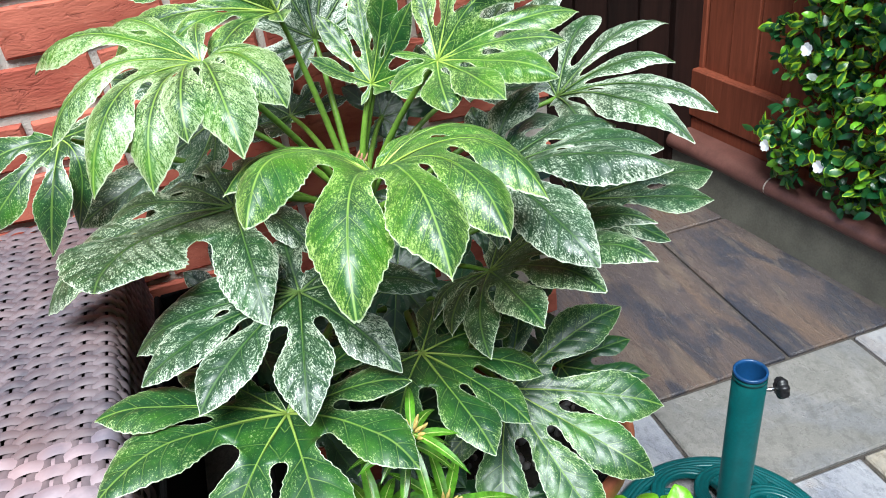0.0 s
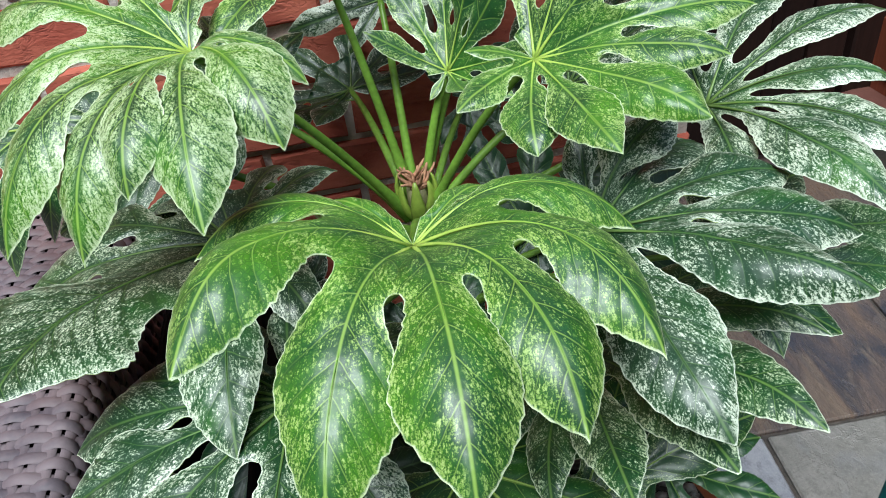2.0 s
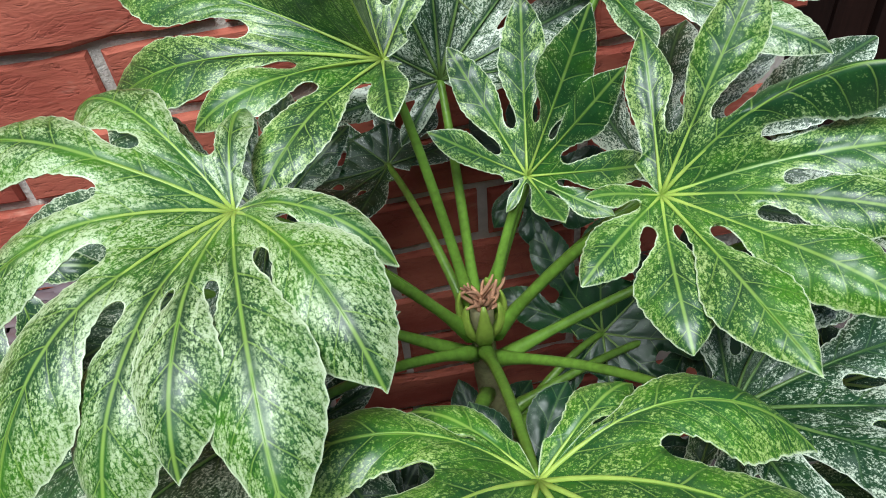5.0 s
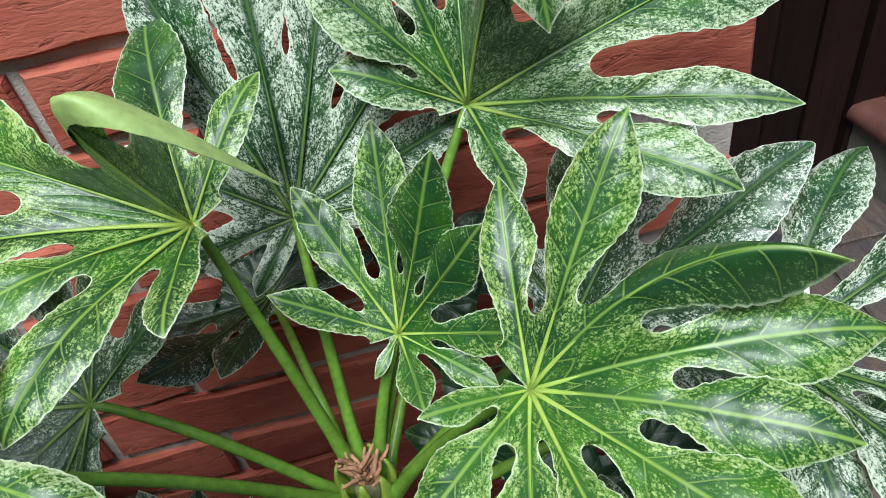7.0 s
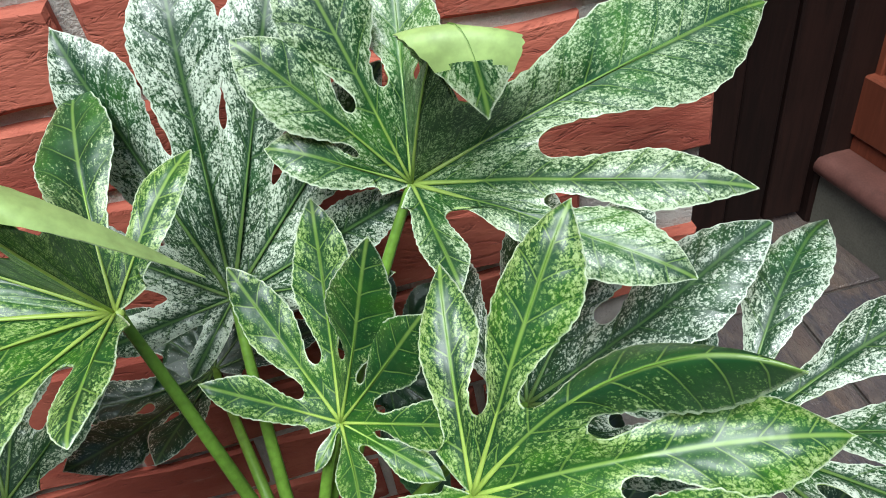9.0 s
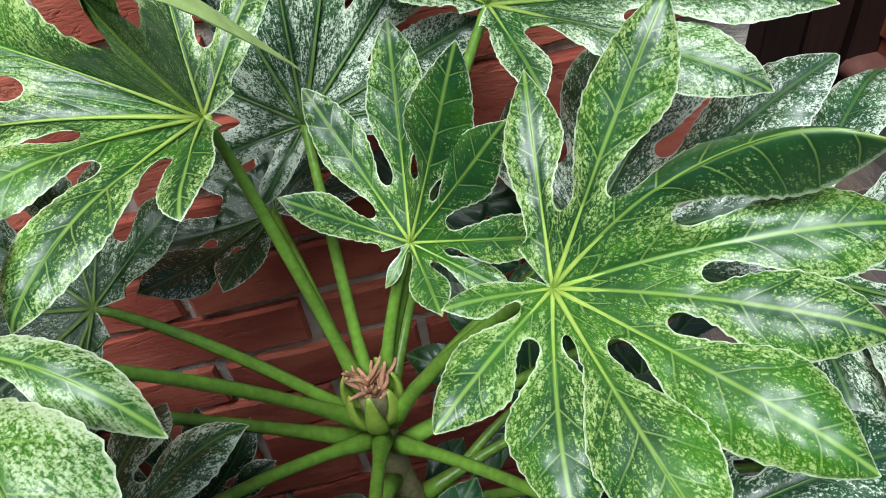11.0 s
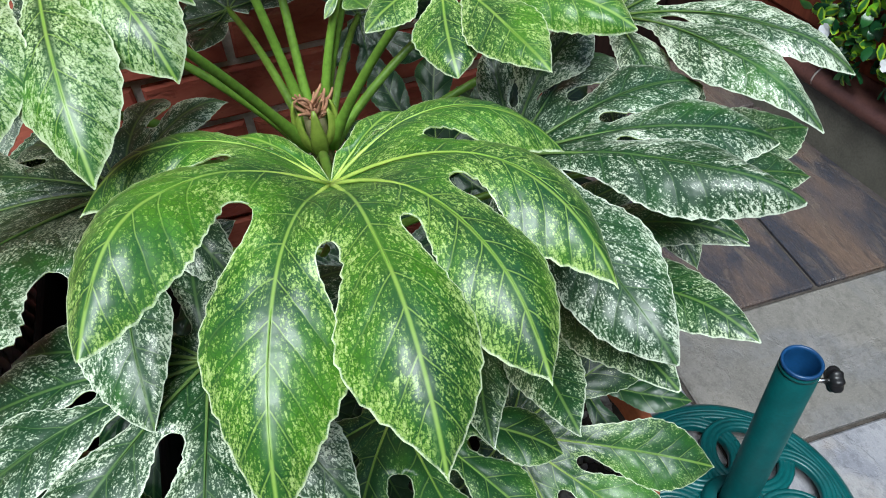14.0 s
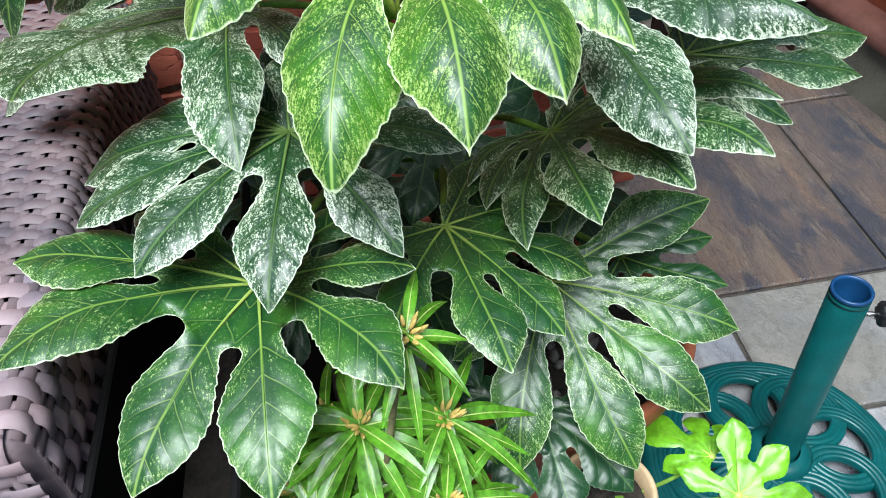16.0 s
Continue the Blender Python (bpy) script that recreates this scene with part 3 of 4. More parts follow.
fatsia_leaf("I", (0.235, 0.823, 1.016), (-0.2, -0.4, 0.9), [(-172, .050, .042), (-138, .087, .046, dict(width=0.17)), (-99, .110, .038, dict(width=0.20, web=0.72)), (-76, .142, .065, dict(width=0.15, web=0.8)), (-49, .152, .038, dict(width=0.16, web=1.15)), (-27, .145, .034, dict(width=0.14, web=1.2)), (-8, .165, .02), (10, .165, .045, dict(cup=2.2, bend=(0.303, 0.824, 1.115), tip=(0.354, 0.775, 1.116), width=0.100, plain=(0.10, 0.72))), (48, .123, .082), (81, .106, .034)],
            (0.030, -30), 0.48, 0.88, dict(arch=0.14, web=0.30, width=0.13, fan=1.1, lead=-50, cup=0.36, pinch=0.45))
fatsia_leaf("G", (0.175, 0.921, 0.969), (-0.1, -0.62, 0.78), [(-131, .032, 0), (-76, .050, .064), (-40, .070, .02), (-14, .085, .06), (31, .078, .09, dict(plain=(0.14, 0.70), cup=0.5)), (58, .095, .11, dict(plain=(0.14, 0.70), cup=0.5)), (82, .127, .04), (112, .110, .03), (150, .078, .034)],
            (0.012, 40), 0.40, 0.84, dict(arch=-0.02, web=0.30, width=0.14, fan=1.0))
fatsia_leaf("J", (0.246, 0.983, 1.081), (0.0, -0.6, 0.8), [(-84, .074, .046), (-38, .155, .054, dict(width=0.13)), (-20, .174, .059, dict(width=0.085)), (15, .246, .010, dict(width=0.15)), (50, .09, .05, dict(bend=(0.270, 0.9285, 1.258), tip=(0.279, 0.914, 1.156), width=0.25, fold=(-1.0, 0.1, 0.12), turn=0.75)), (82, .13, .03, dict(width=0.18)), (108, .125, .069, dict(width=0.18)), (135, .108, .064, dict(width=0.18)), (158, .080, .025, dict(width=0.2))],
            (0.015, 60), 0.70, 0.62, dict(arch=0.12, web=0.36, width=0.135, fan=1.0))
fatsia_leaf("L", (0.081, 0.942, 1.072), (-0.15, -0.5, 0.85), [(55, .094, .004), (94, .150, -.002, dict(plain=(0.18, 0.55))), (122, .07, .06, dict(bend=(0.020, 0.877, 1.270), tip=(0.139, 0.904, 1.113), width=0.125, roll=165)), (149, .212, .016, dict(arch=0.24, width=0.15)), (174, .214, -.03, dict(arch=0.42, width=0.125)), (-160, .125, .050, dict(arch=0.34)), (-127, .130, .062, dict(arch=0.30)), (-86, .075, .065)],
            (0.018, 120), 0.5, 0.9, dict(arch=0.15, web=0.36, width=0.14, fan=1.0, pinch=0.35))
fatsia_leaf("W", (0.126, 0.999, 1.015), (0.0, -0.85, 0.5), [(0, .10, .04), (20, .125, .04), (45, .17, .02), (69, .205, .02), (87, .205, .015), (108, .185, .02), (145, .12, 0), (-171, .095, -.005), (-130, .06, 0)],
            (0.020, 100), 0.94, 0.18, dict(arch=0.02, web=0.40, width=0.135, fan=1.0, pinch=0.12))
fatsia_leaf("M", (0.078, 1.058, 0.898), (0.1, -0.5, 0.86), [(10, .09, 0), (45, .08, 0), (90, .085, 0), (135, .09, 0), (-177, .106, 0), (-149, .115, .057), (-122, .080, .045)],
            (0.030, 130), 0.35, 0.1, dict(arch=0.05, web=0.45))
fatsia_leaf("X", (-0.018, 0.923, 0.970), (-0.1, -0.6, 0.8), [(40, .09, 0), (75, .10, 0), (105, .10, 0), (140, .15, 0), (172, .19, .0), (-155, .20, .0), (-130, .17, .0), (-105, .09, .02)],
            (0.036, 165), 0.62, 0.3, dict(arch=0.06, web=0.45))
fatsia_leaf("Q", (-0.024, 0.781, 0.920), (-0.1, -0.12, 0.99), [(35, .107, 0), (68, .10, 0), (103, .105, 0), (130, .12, -.01), (158, .16, -.01), (-178, .225, -.040, dict(width=0.20)), (-150, .21, -.02, dict(tip=(-0.150, 0.611, 0.966), width=0.33, web=1.5, pinch=0.0, point=1.5)), (-88, .195, .006, dict(width=0.125, pinch=0.3)), (-58, .125, -.01)],
            (0.050, 215), 0.66, 0.26, dict(arch=0.26, web=0.46, width=0.17, fan=1.1, lead=-120))
fatsia_leaf("C", (0.017, 0.632, 0.891), (-0.05, -0.15, 0.98), [(90, .09, 0), (140, .11, -.01), (160, .135, -.01), (178, .163, -.012), (-162, .163, -.004), (-135, .153, .004), (-99, .151, -.005), (-59, .129, -.023), (-10, .132, -.024), (30, .12, -.03)],
            (0.10, 250), 0.58, 0.18, dict(arch=0.17, web=0.32, width=0.175, fan=1.1, lead=-130))
fatsia_leaf("D", (0.242, 0.724, 0.785), (-0.25, -0.05, 0.97), [(-150, .10, .02), (-130, .120, .028), (-109, .165, .035), (-89, .189, .078), (-70, .203, .086), (-54, .222, .080), (-25, .20, .03), (10, .17, .0), (50, .13, 0)],
            (0.16, -20), 0.46, 0.36, dict(arch=0.14, web=0.26, width=0.125, fan=1.4, lead=-85, cup=0.2, point=1.5))
fatsia_leaf("E", (-0.023, 0.557, 0.814), (0.05, 0.05, 1.0), [(140, .12, .02), (179, .158, .05), (-153, .174, .033), (-120, .162, -.035), (-88, .160, -.032), (-51, .150, .01), (-14, .118, .025), (30, .11, .02)],
            (0.13, 240), 0.13, 0.68, dict(arch=0.17, web=0.36, width=0.195, fan=1.15, lead=-100))
fatsia_leaf("F", (0.127, 0.639, 0.767), (0.13, -0.09, 0.99), [(-160, .11, 0), (-118, .125, 0), (-80, .154, .003), (-56, .142, -.005), (-31, .133, .002), (10, .12, 0), (60, .10, 0)],
            (0.20, 265), 0.10, 0.70, dict(arch=0.08, web=0.42, width=0.18, fan=1.15, lead=-60))
fatsia_leaf("T", (0.222, 0.641, 0.674), (-0.1, -0.54, 0.83), [(-150, .12, 0), (-109, .182, 0), (-76, .193, 0), (-50, .191, 0), (-25, .185, 0), (17, .178, 0), (60, .13, 0)],
            (0.26, 290), 0.22, 0.66, dict(arch=0.10, web=0.30, width=0.165, fan=1.15, lead=-50))
fatsia_leaf("S", (0.257, 0.728, 0.912), (-0.15, -0.15, 0.97), [(-110, .12, 0), (-82, .201, .021, dict(width=0.185, web=0.62, pinch=0.0)), (-45, .198, .041, dict(width=0.155, cup=0.7, pinch=0.0)), (-22, .185, .008), (5, .16, -.01), (36, .147, -.02), (58, .065, .04, dict(tip=(0.335, 0.775, 0.985), width=0.22)), (84, .082, .045, dict(tip=(0.262, 0.798, 0.969)))],
            (0.060, -45), 0.66, 0.14, dict(arch=0.24, web=0.36, width=0.18, fan=1.1, lead=-20, cup=0.25))
fatsia_leaf("H", (0.405, 0.875, 0.915), (-0.2, -0.1, 0.97), [(-98, .15, 0), (-72, .222, .023), (-51, .207, .003), (-30, .150, .035), (5, .176, .029), (43, .180, .019), (85, .14, 0)],
            (0.070, -10), 0.82, 0.22, dict(arch=0.30, web=0.20, width=0.135, fan=1.1, lead=-20, cup=0.25, point=1.5))
fatsia_leaf("K", (0.400, 0.800, 0.800), (0.06, -0.2, 0.98), [(-85, .12, 0), (-54, .126, 0), (-17, .178, 0), (2, .208, 0), (35, .15, 0), (75, .12, 0)],
            (0.15, -20), 0.5, 0.3, dict(arch=0.08, web=0.40))
fatsia_leaf("O", (0.290, 0.930, 0.930), (-0.5, -0.31, 0.81), [(-38, .13, 0), (-10, .140, 0), (14, .186, 0), (40, .16, 0), (65, .15, 0), (100, .13, 0)],
            (0.040, 20), 0.8, 0.12, dict(arch=0.08, web=0.40))
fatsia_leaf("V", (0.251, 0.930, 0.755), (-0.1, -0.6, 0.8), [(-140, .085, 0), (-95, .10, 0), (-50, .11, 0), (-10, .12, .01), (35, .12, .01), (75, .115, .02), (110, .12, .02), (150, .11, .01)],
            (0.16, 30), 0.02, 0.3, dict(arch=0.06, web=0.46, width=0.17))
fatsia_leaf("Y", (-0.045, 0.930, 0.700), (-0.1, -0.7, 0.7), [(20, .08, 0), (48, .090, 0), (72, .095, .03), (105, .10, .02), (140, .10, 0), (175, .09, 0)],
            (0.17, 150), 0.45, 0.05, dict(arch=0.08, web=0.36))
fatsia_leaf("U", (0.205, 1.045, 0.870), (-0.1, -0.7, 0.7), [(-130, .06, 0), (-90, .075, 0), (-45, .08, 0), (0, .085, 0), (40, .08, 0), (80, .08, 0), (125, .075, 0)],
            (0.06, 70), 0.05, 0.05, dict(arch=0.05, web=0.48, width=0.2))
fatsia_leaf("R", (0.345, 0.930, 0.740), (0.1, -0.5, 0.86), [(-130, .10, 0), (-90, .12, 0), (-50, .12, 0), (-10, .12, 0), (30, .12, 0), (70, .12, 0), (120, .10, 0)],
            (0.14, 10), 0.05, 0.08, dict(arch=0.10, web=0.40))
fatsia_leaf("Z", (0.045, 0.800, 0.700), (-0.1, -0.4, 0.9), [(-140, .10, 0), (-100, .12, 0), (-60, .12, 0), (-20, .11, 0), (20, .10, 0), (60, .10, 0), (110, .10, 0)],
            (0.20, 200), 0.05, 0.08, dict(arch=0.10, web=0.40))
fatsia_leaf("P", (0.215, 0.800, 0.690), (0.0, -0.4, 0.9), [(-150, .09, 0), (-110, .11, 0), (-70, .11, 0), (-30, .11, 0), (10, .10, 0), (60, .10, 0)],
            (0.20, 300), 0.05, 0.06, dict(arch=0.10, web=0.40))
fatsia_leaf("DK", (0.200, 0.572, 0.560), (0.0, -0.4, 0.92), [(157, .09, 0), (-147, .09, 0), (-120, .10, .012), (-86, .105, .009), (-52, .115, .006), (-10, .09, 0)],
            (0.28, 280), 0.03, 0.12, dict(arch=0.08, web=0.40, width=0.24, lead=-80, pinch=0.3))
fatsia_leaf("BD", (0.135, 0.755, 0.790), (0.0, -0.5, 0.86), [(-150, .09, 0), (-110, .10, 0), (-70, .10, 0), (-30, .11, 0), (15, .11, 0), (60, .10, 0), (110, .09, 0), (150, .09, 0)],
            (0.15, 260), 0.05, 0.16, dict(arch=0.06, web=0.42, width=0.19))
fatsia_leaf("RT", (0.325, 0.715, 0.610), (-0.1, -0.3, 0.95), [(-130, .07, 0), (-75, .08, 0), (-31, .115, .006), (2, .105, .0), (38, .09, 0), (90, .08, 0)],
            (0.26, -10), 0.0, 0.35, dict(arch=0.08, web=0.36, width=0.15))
# added leaves: their near-black green puts the shade into the lower gaps
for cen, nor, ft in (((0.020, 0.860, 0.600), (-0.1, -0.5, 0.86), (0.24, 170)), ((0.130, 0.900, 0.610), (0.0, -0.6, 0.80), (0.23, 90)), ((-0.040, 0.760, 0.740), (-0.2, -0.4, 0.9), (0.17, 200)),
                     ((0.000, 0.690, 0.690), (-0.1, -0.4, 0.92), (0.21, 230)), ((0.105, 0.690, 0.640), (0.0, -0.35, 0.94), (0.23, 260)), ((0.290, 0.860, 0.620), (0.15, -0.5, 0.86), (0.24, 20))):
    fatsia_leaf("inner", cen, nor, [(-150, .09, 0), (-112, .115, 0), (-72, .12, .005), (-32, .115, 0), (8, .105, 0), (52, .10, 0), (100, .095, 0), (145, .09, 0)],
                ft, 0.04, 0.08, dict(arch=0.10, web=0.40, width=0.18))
fatsia_leaf("N", (-0.183, 0.880, 1.000), (-0.15, -0.60, 0.78), [(-160, .10, .0, dict(tip=(-0.300, 0.900, 0.960))), (-125, .12, .0, dict(tip=(-0.282, 0.845, 0.925))), (-95, .12, .01, dict(tip=(-0.226, 0.825, 0.893))), (-60, .11, .02, dict(tip=(-0.196, 0.850, 0.905))), (-10, .07, 0)],
            (0.060, 180), 0.22, 0.62, dict(arch=0.30, web=0.30, width=0.17, lead=-110))

# stem, bracts and the dried flower stub at the tip
ts = np.linspace(0, 1, 16)
stem_pts = np.array([foot(h, 0, 0) for h in np.linspace(0.315, 0.0, 16)])
vv, ff = tube(stem_pts, 0.013 - 0.003 * ts, 12)
mesh_ob("stem", vv, ff, M_STEM, fatsia, "brown-green woody stem")
for k in range(7):
    a = 51 * k + 10
    base = foot(0.03 + 0.004 * (k % 3), a, 0.008)
    tip = STEM_TOP + np.array((0.016 * math.cos(radians(a)), 0.016 * math.sin(radians(a)), 0.012 + 0.004 * (k % 2)))
    ctrl = (base + tip) / 2 + np.array((0.012 * math.cos(radians(a)), 0.012 * math.sin(radians(a)), 0))
    vv, ff = tube(bezier(base, ctrl, tip, np.linspace(0, 1, 8)), [.006, .0075, .008, .0075, .0065, .005, .0035, .0015], 8, flat=0.5)
    mesh_ob("bract", vv, ff, M_BUD, fatsia, "yellow-green bud bract")
stubs = []
for k in range(26):
    a, e = rng.random() * 6.28, rng.random() * 0.9
    d = np.array((math.cos(a) * math.cos(e), math.sin(a) * math.cos(e), 0.35 + math.sin(e)))
    p0 = STEM_TOP + np.array((0, 0, 0.004)) + rng.normal(0, 0.003, 3)
    p2 = p0 + unit(d) * (0.012 + 0.014 * rng.random())
    p1 = (p0 + p2) / 2 + rng.normal(0, 0.006, 3)
    stubs.append(tube(bezier(p0, p1, p2, np.linspace(0, 1, 6)), [.0022, .002, .0018, .0016, .0014, .0008], 5))
vv, ff = join(stubs)
mesh_ob("flower_stub", vv, ff, M_DRY, fatsia, "shrivelled brown flower stub")


# ---------------------------------------------------------------- pots
def pot(name, centre, profile, material, soil_z, soil_r, label, pebbles=0):
    ob = empty(name, label, "plant pot")
    vv, ff = lathe(profile, 56, centre)
    mesh_ob("body", vv, ff, material, ob)
    vv, ff = lathe([(0.0005, soil_z + 0.006), (soil_r * 0.5, soil_z + 0.004), (soil_r, soil_z)], 40, centre)
    mesh_ob("soil", vv, ff, M_SOIL, ob, "dark compost")
    bits = []
    for k in range(pebbles):
        a, r = rng.random() * 6.28, soil_r * 0.95 * math.sqrt(rng.random())
        s = 0.005 + 0.007 * rng.random()
        bm = bmesh.new()
        bmesh.ops.create_icosphere(bm, subdivisions=1, radius=s)
        q = rng.random(3) * 6.28
        rot = Euler(q).to_matrix()
        bits.append(([np.array(rot @ Vector((p.co.x, p.co.y * 0.8, p.co.z * 0.55))) + np.array((centre[0] + r * math.cos(a), centre[1] + r * math.sin(a), soil_z + 0.007)) for p in bm.verts],
                     [tuple(x.index for x in f.verts) for f in bm.faces]))
        bm.free()
    if bits:
        vv, ff = join(bits)
        tagged(mesh_ob("gravel", vv, ff, M_PEBBLE, ob, "small grey pebbles"), kind="stuff")
    return ob


pot("terracotta_pot", (0.250, 0.700), [(0.001, 0.0), (0.098, 0.0), (0.103, 0.012), (0.132, 0.465), (0.135, 0.498), (0.147, 0.503), (0.151, 0.510), (0.155, 0.538), (0.153, 0.545), (0.145, 0.546), (0.140, 0.540), (0.134, 0.47), (0.125, 0.37)],
    M_TERRACOTTA, 0.512, 0.137, "tall orange terracotta pot filled with gravelly compost", 230)
pot("cream_pot", (0.252, 0.506), [(0.001, 0.0), (0.036, 0.0), (0.039, 0.01), (0.046, 0.45), (0.049, 0.472), (0.051, 0.498), (0.048, 0.503), (0.044, 0.500), (0.042, 0.47), (0.038, 0.40)],
    M_CREAM, 0.480, 0.0405, "slim cream-coloured clay pot")
# added trough, not seen: its black body replaces the shade of the gap
trough = empty("shade_trough", "added black trough standing in for the shaded gap beside the sofa", "planter")
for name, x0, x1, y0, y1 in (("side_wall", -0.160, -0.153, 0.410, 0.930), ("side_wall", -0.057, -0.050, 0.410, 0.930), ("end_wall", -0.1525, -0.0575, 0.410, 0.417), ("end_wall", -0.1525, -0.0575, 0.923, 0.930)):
    part(name, box_bm(x0, x1, y0, y1, 0.0, 0.745, 0.002), M_GAP_BLACK, trough)
part("soil", box_bm(-0.1525, -0.0575, 0.4175, 0.9225, 0.40, 0.56, 0.002), M_SOIL, trough, "dark compost")
# added box under the pieris; its near-black fills the shaded gap as well
square = empty("planter_box", "unseen low black box added under the pieris", "planter")
part("body", box_bm(-0.044, 0.052, 0.375, 0.60, 0.0, 0.50, 0.010), M_GAP_BLACK, square)
part("rim", box_bm(-0.046, 0.056, 0.370, 0.605, 0.50, 0.53, 0.005), M_GAP_BLACK, square)
part("soil", box_bm(-0.036, 0.046, 0.385, 0.59, 0.531, 0.536, 0.002), M_SOIL, square, "dark compost")


# ---------------------------------------------------------------- pieris and young fatsia
def strap_leaf(base, direction, up, length, width, droop, rows=9):
    """A narrow folded leaf with a raised pale rib: (blade verts, faces), (rib verts, faces)."""
    d, up = unit(direction), unit(up)
    s = unit(np.cross(d, up))
    up = np.cross(s, d)
    ts = np.linspace(0, 1, rows)
    p = bezier(np.array(base), np.array(base) + d * length * 0.5 + up * 0.08 * length, np.array(base) + d * length - np.array((0, 0, droop * length)), ts)
    verts, faces = [], []
    for k, t in enumerate(ts):
        w = width * (math.sin(math.pi * min(t * 0.98 + 0.03, 1.0) ** 0.85)) ** 0.75
        for x in (-1, -0.5, 0, 0.5, 1):
            verts.append(p[k] + s * x * w + up * abs(x) * w * 0.28)
    for k in range(rows - 1):
        for j in range(4):
            a = k * 5 + j
            faces.append((a, a + 1, a + 6, a + 5))
    rib = tube(p[:-1] + up * 0.0002, 0.00062 * (1.1 - ts[:-1]) + 0.0001, 5)
    return (verts, faces), rib


pieris = empty("pieris_plant", "young pieris with narrow glossy green leaves and amber buds", "plant")


def whorl(centre, axis, count, length, tilt=0.35, buds=True, spread=1.0):
    ax = unit(axis)
    e1 = unit(np.cross(ax, (0.31, 0.9, 0.2)))
    e2 = np.cross(ax, e1)
    for k in range(count):
        a = k * 2.399 + rng.random() * 0.4
        lift = tilt * (1 - k / count) + (-0.45) * (k / count) + rng.normal(0, 0.08)
        d = math.cos(a) * e1 + math.sin(a) * e2 + ax * lift
        off = -ax * 0.03 * k / count
        (v1, f1), rib = strap_leaf(np.array(centre) + off, d, ax, length * (0.75 + 0.4 * rng.random()), length * 0.080, 0.12 + 0.38 * rng.random())
        ob = mesh_ob("leaf", v1, f1, M_PIERIS, pieris)
        mesh_ob("rib", *rib, M_PIERIS_EDGE, ob)
    if buds:
        bits = []
        for k in range(12):
            a, r = rng.random() * 6.28, 0.008 * math.sqrt(rng.random())
            p0 = np.array(centre) + e1 * r * math.cos(a) + e2 * r * math.sin(a)
            p2 = p0 + ax * (0.005 + 0.008 * rng.random()) + (e1 * math.cos(a) + e2 * math.sin(a)) * 0.006
            bits.append(tube(bezier(p0, (p0 + p2) / 2, p2, np.linspace(0, 1, 5)), [.0012, .0018, .0020, .0014, .0005], 6))
        mesh_ob("bud", *join(bits), M_PIERIS_BUD, pieris, "amber new buds")
    root = np.array((0.02, 0.44, 0.53))
    mesh_ob("twig", *tube(bezier(root, (root + np.array(centre)) / 2 + np.array((0, 0, 0.05)), np.array(centre) - ax * 0.004, np.linspace(0, 1, 10)), np.linspace(.004, .0022, 10), 7), M_STEM, pieris)


for cen, ax, cnt, ln in (((0.032, 0.490, 0.710), (0.0, -0.35, 1), 27, 0.084), ((0.079, 0.500, 0.800), (0.2, -0.3, 1), 12, 0.060),
                         ((0.100, 0.497, 0.690), (0.4, -0.3, 1), 20, 0.076), ((-0.010, 0.440, 0.660), (-0.2, -0.5, 1), 20, 0.080),
                         ((0.090, 0.450, 0.640), (0.3, -0.6, 1), 22, 0.080), ((-0.035, 0.495, 0.620), (-0.2, -0.2, 1), 22, 0.076),
                         ((0.030, 0.400, 0.600), (0.0, -0.8, 1), 18, 0.080), ((0.000, 0.530, 0.670), (-0.3, 0.2, 1), 14, 0.070)):
    whorl(cen, ax, int(cnt * 1.2), ln)

sapling = empty("fatsia_seedling", "fresh lime-green fatsia seedling in the cream pot", "plant")
for cen, nor, lobes in (((0.381, 0.482, 0.490), (-0.05, -0.45, 0.88), [(-20, .07, 0, dict(tip=(0.452, 0.468, 0.490))), (30, .07, 0, dict(tip=(0.439, 0.508, 0.520))), (78, .08, 0, dict(tip=(0.394, 0.545, 0.530))), (145, .06, 0, dict(tip=(0.330, 0.517, 0.500))), (-160, .05, 0)]),
                        ((0.375, 0.531, 0.485), (-0.05, -0.25, 0.96), [(50, .04, 0, dict(tip=(0.402, 0.566, 0.482))), (92, .06, 0, dict(tip=(0.377, 0.590, 0.470))), (138, .085, 0, dict(tip=(0.315, 0.590, 0.470))), (178, .055, 0, dict(tip=(0.324, 0.532, 0.472))), (-140, .03, 0)])):
    leaf(sapling, "young", cen, nor, lobes, (0.262, 0.503, 0.483), 0.0, 1.0, blade=M_YOUNG, under=M_YOUNG, arch=0.04, web=0.50, width=0.23, pinch=0.3, fan=1.0, tooth=0.04, stalk=0.002, ribs=True, K2=24, sag=-0.02)

# ---------------------------------------------------------------- parasol base
parasol = empty("parasol_base", "teal resin parasol base with interlaced scrollwork and upright tube", "parasol base")
PX, PY, PR = 0.655, 0.738, 0.215
vv, ff = lathe([(PR - 0.034, 0.010), (PR - 0.02, 0.004), (PR, 0.004), (PR + 0.002, 0.016), (PR - 0.006, 0.026), (PR - 0.016, 0.030), (PR - 0.026, 0.026), (PR - 0.030, 0.016)], 72, (PX, PY))
mesh_ob("rim", vv, ff, M_GREEN_METAL, parasol)


def dome(r):
    return 0.022 + 0.034 * max(0.0, 1 - (r / PR) ** 2)


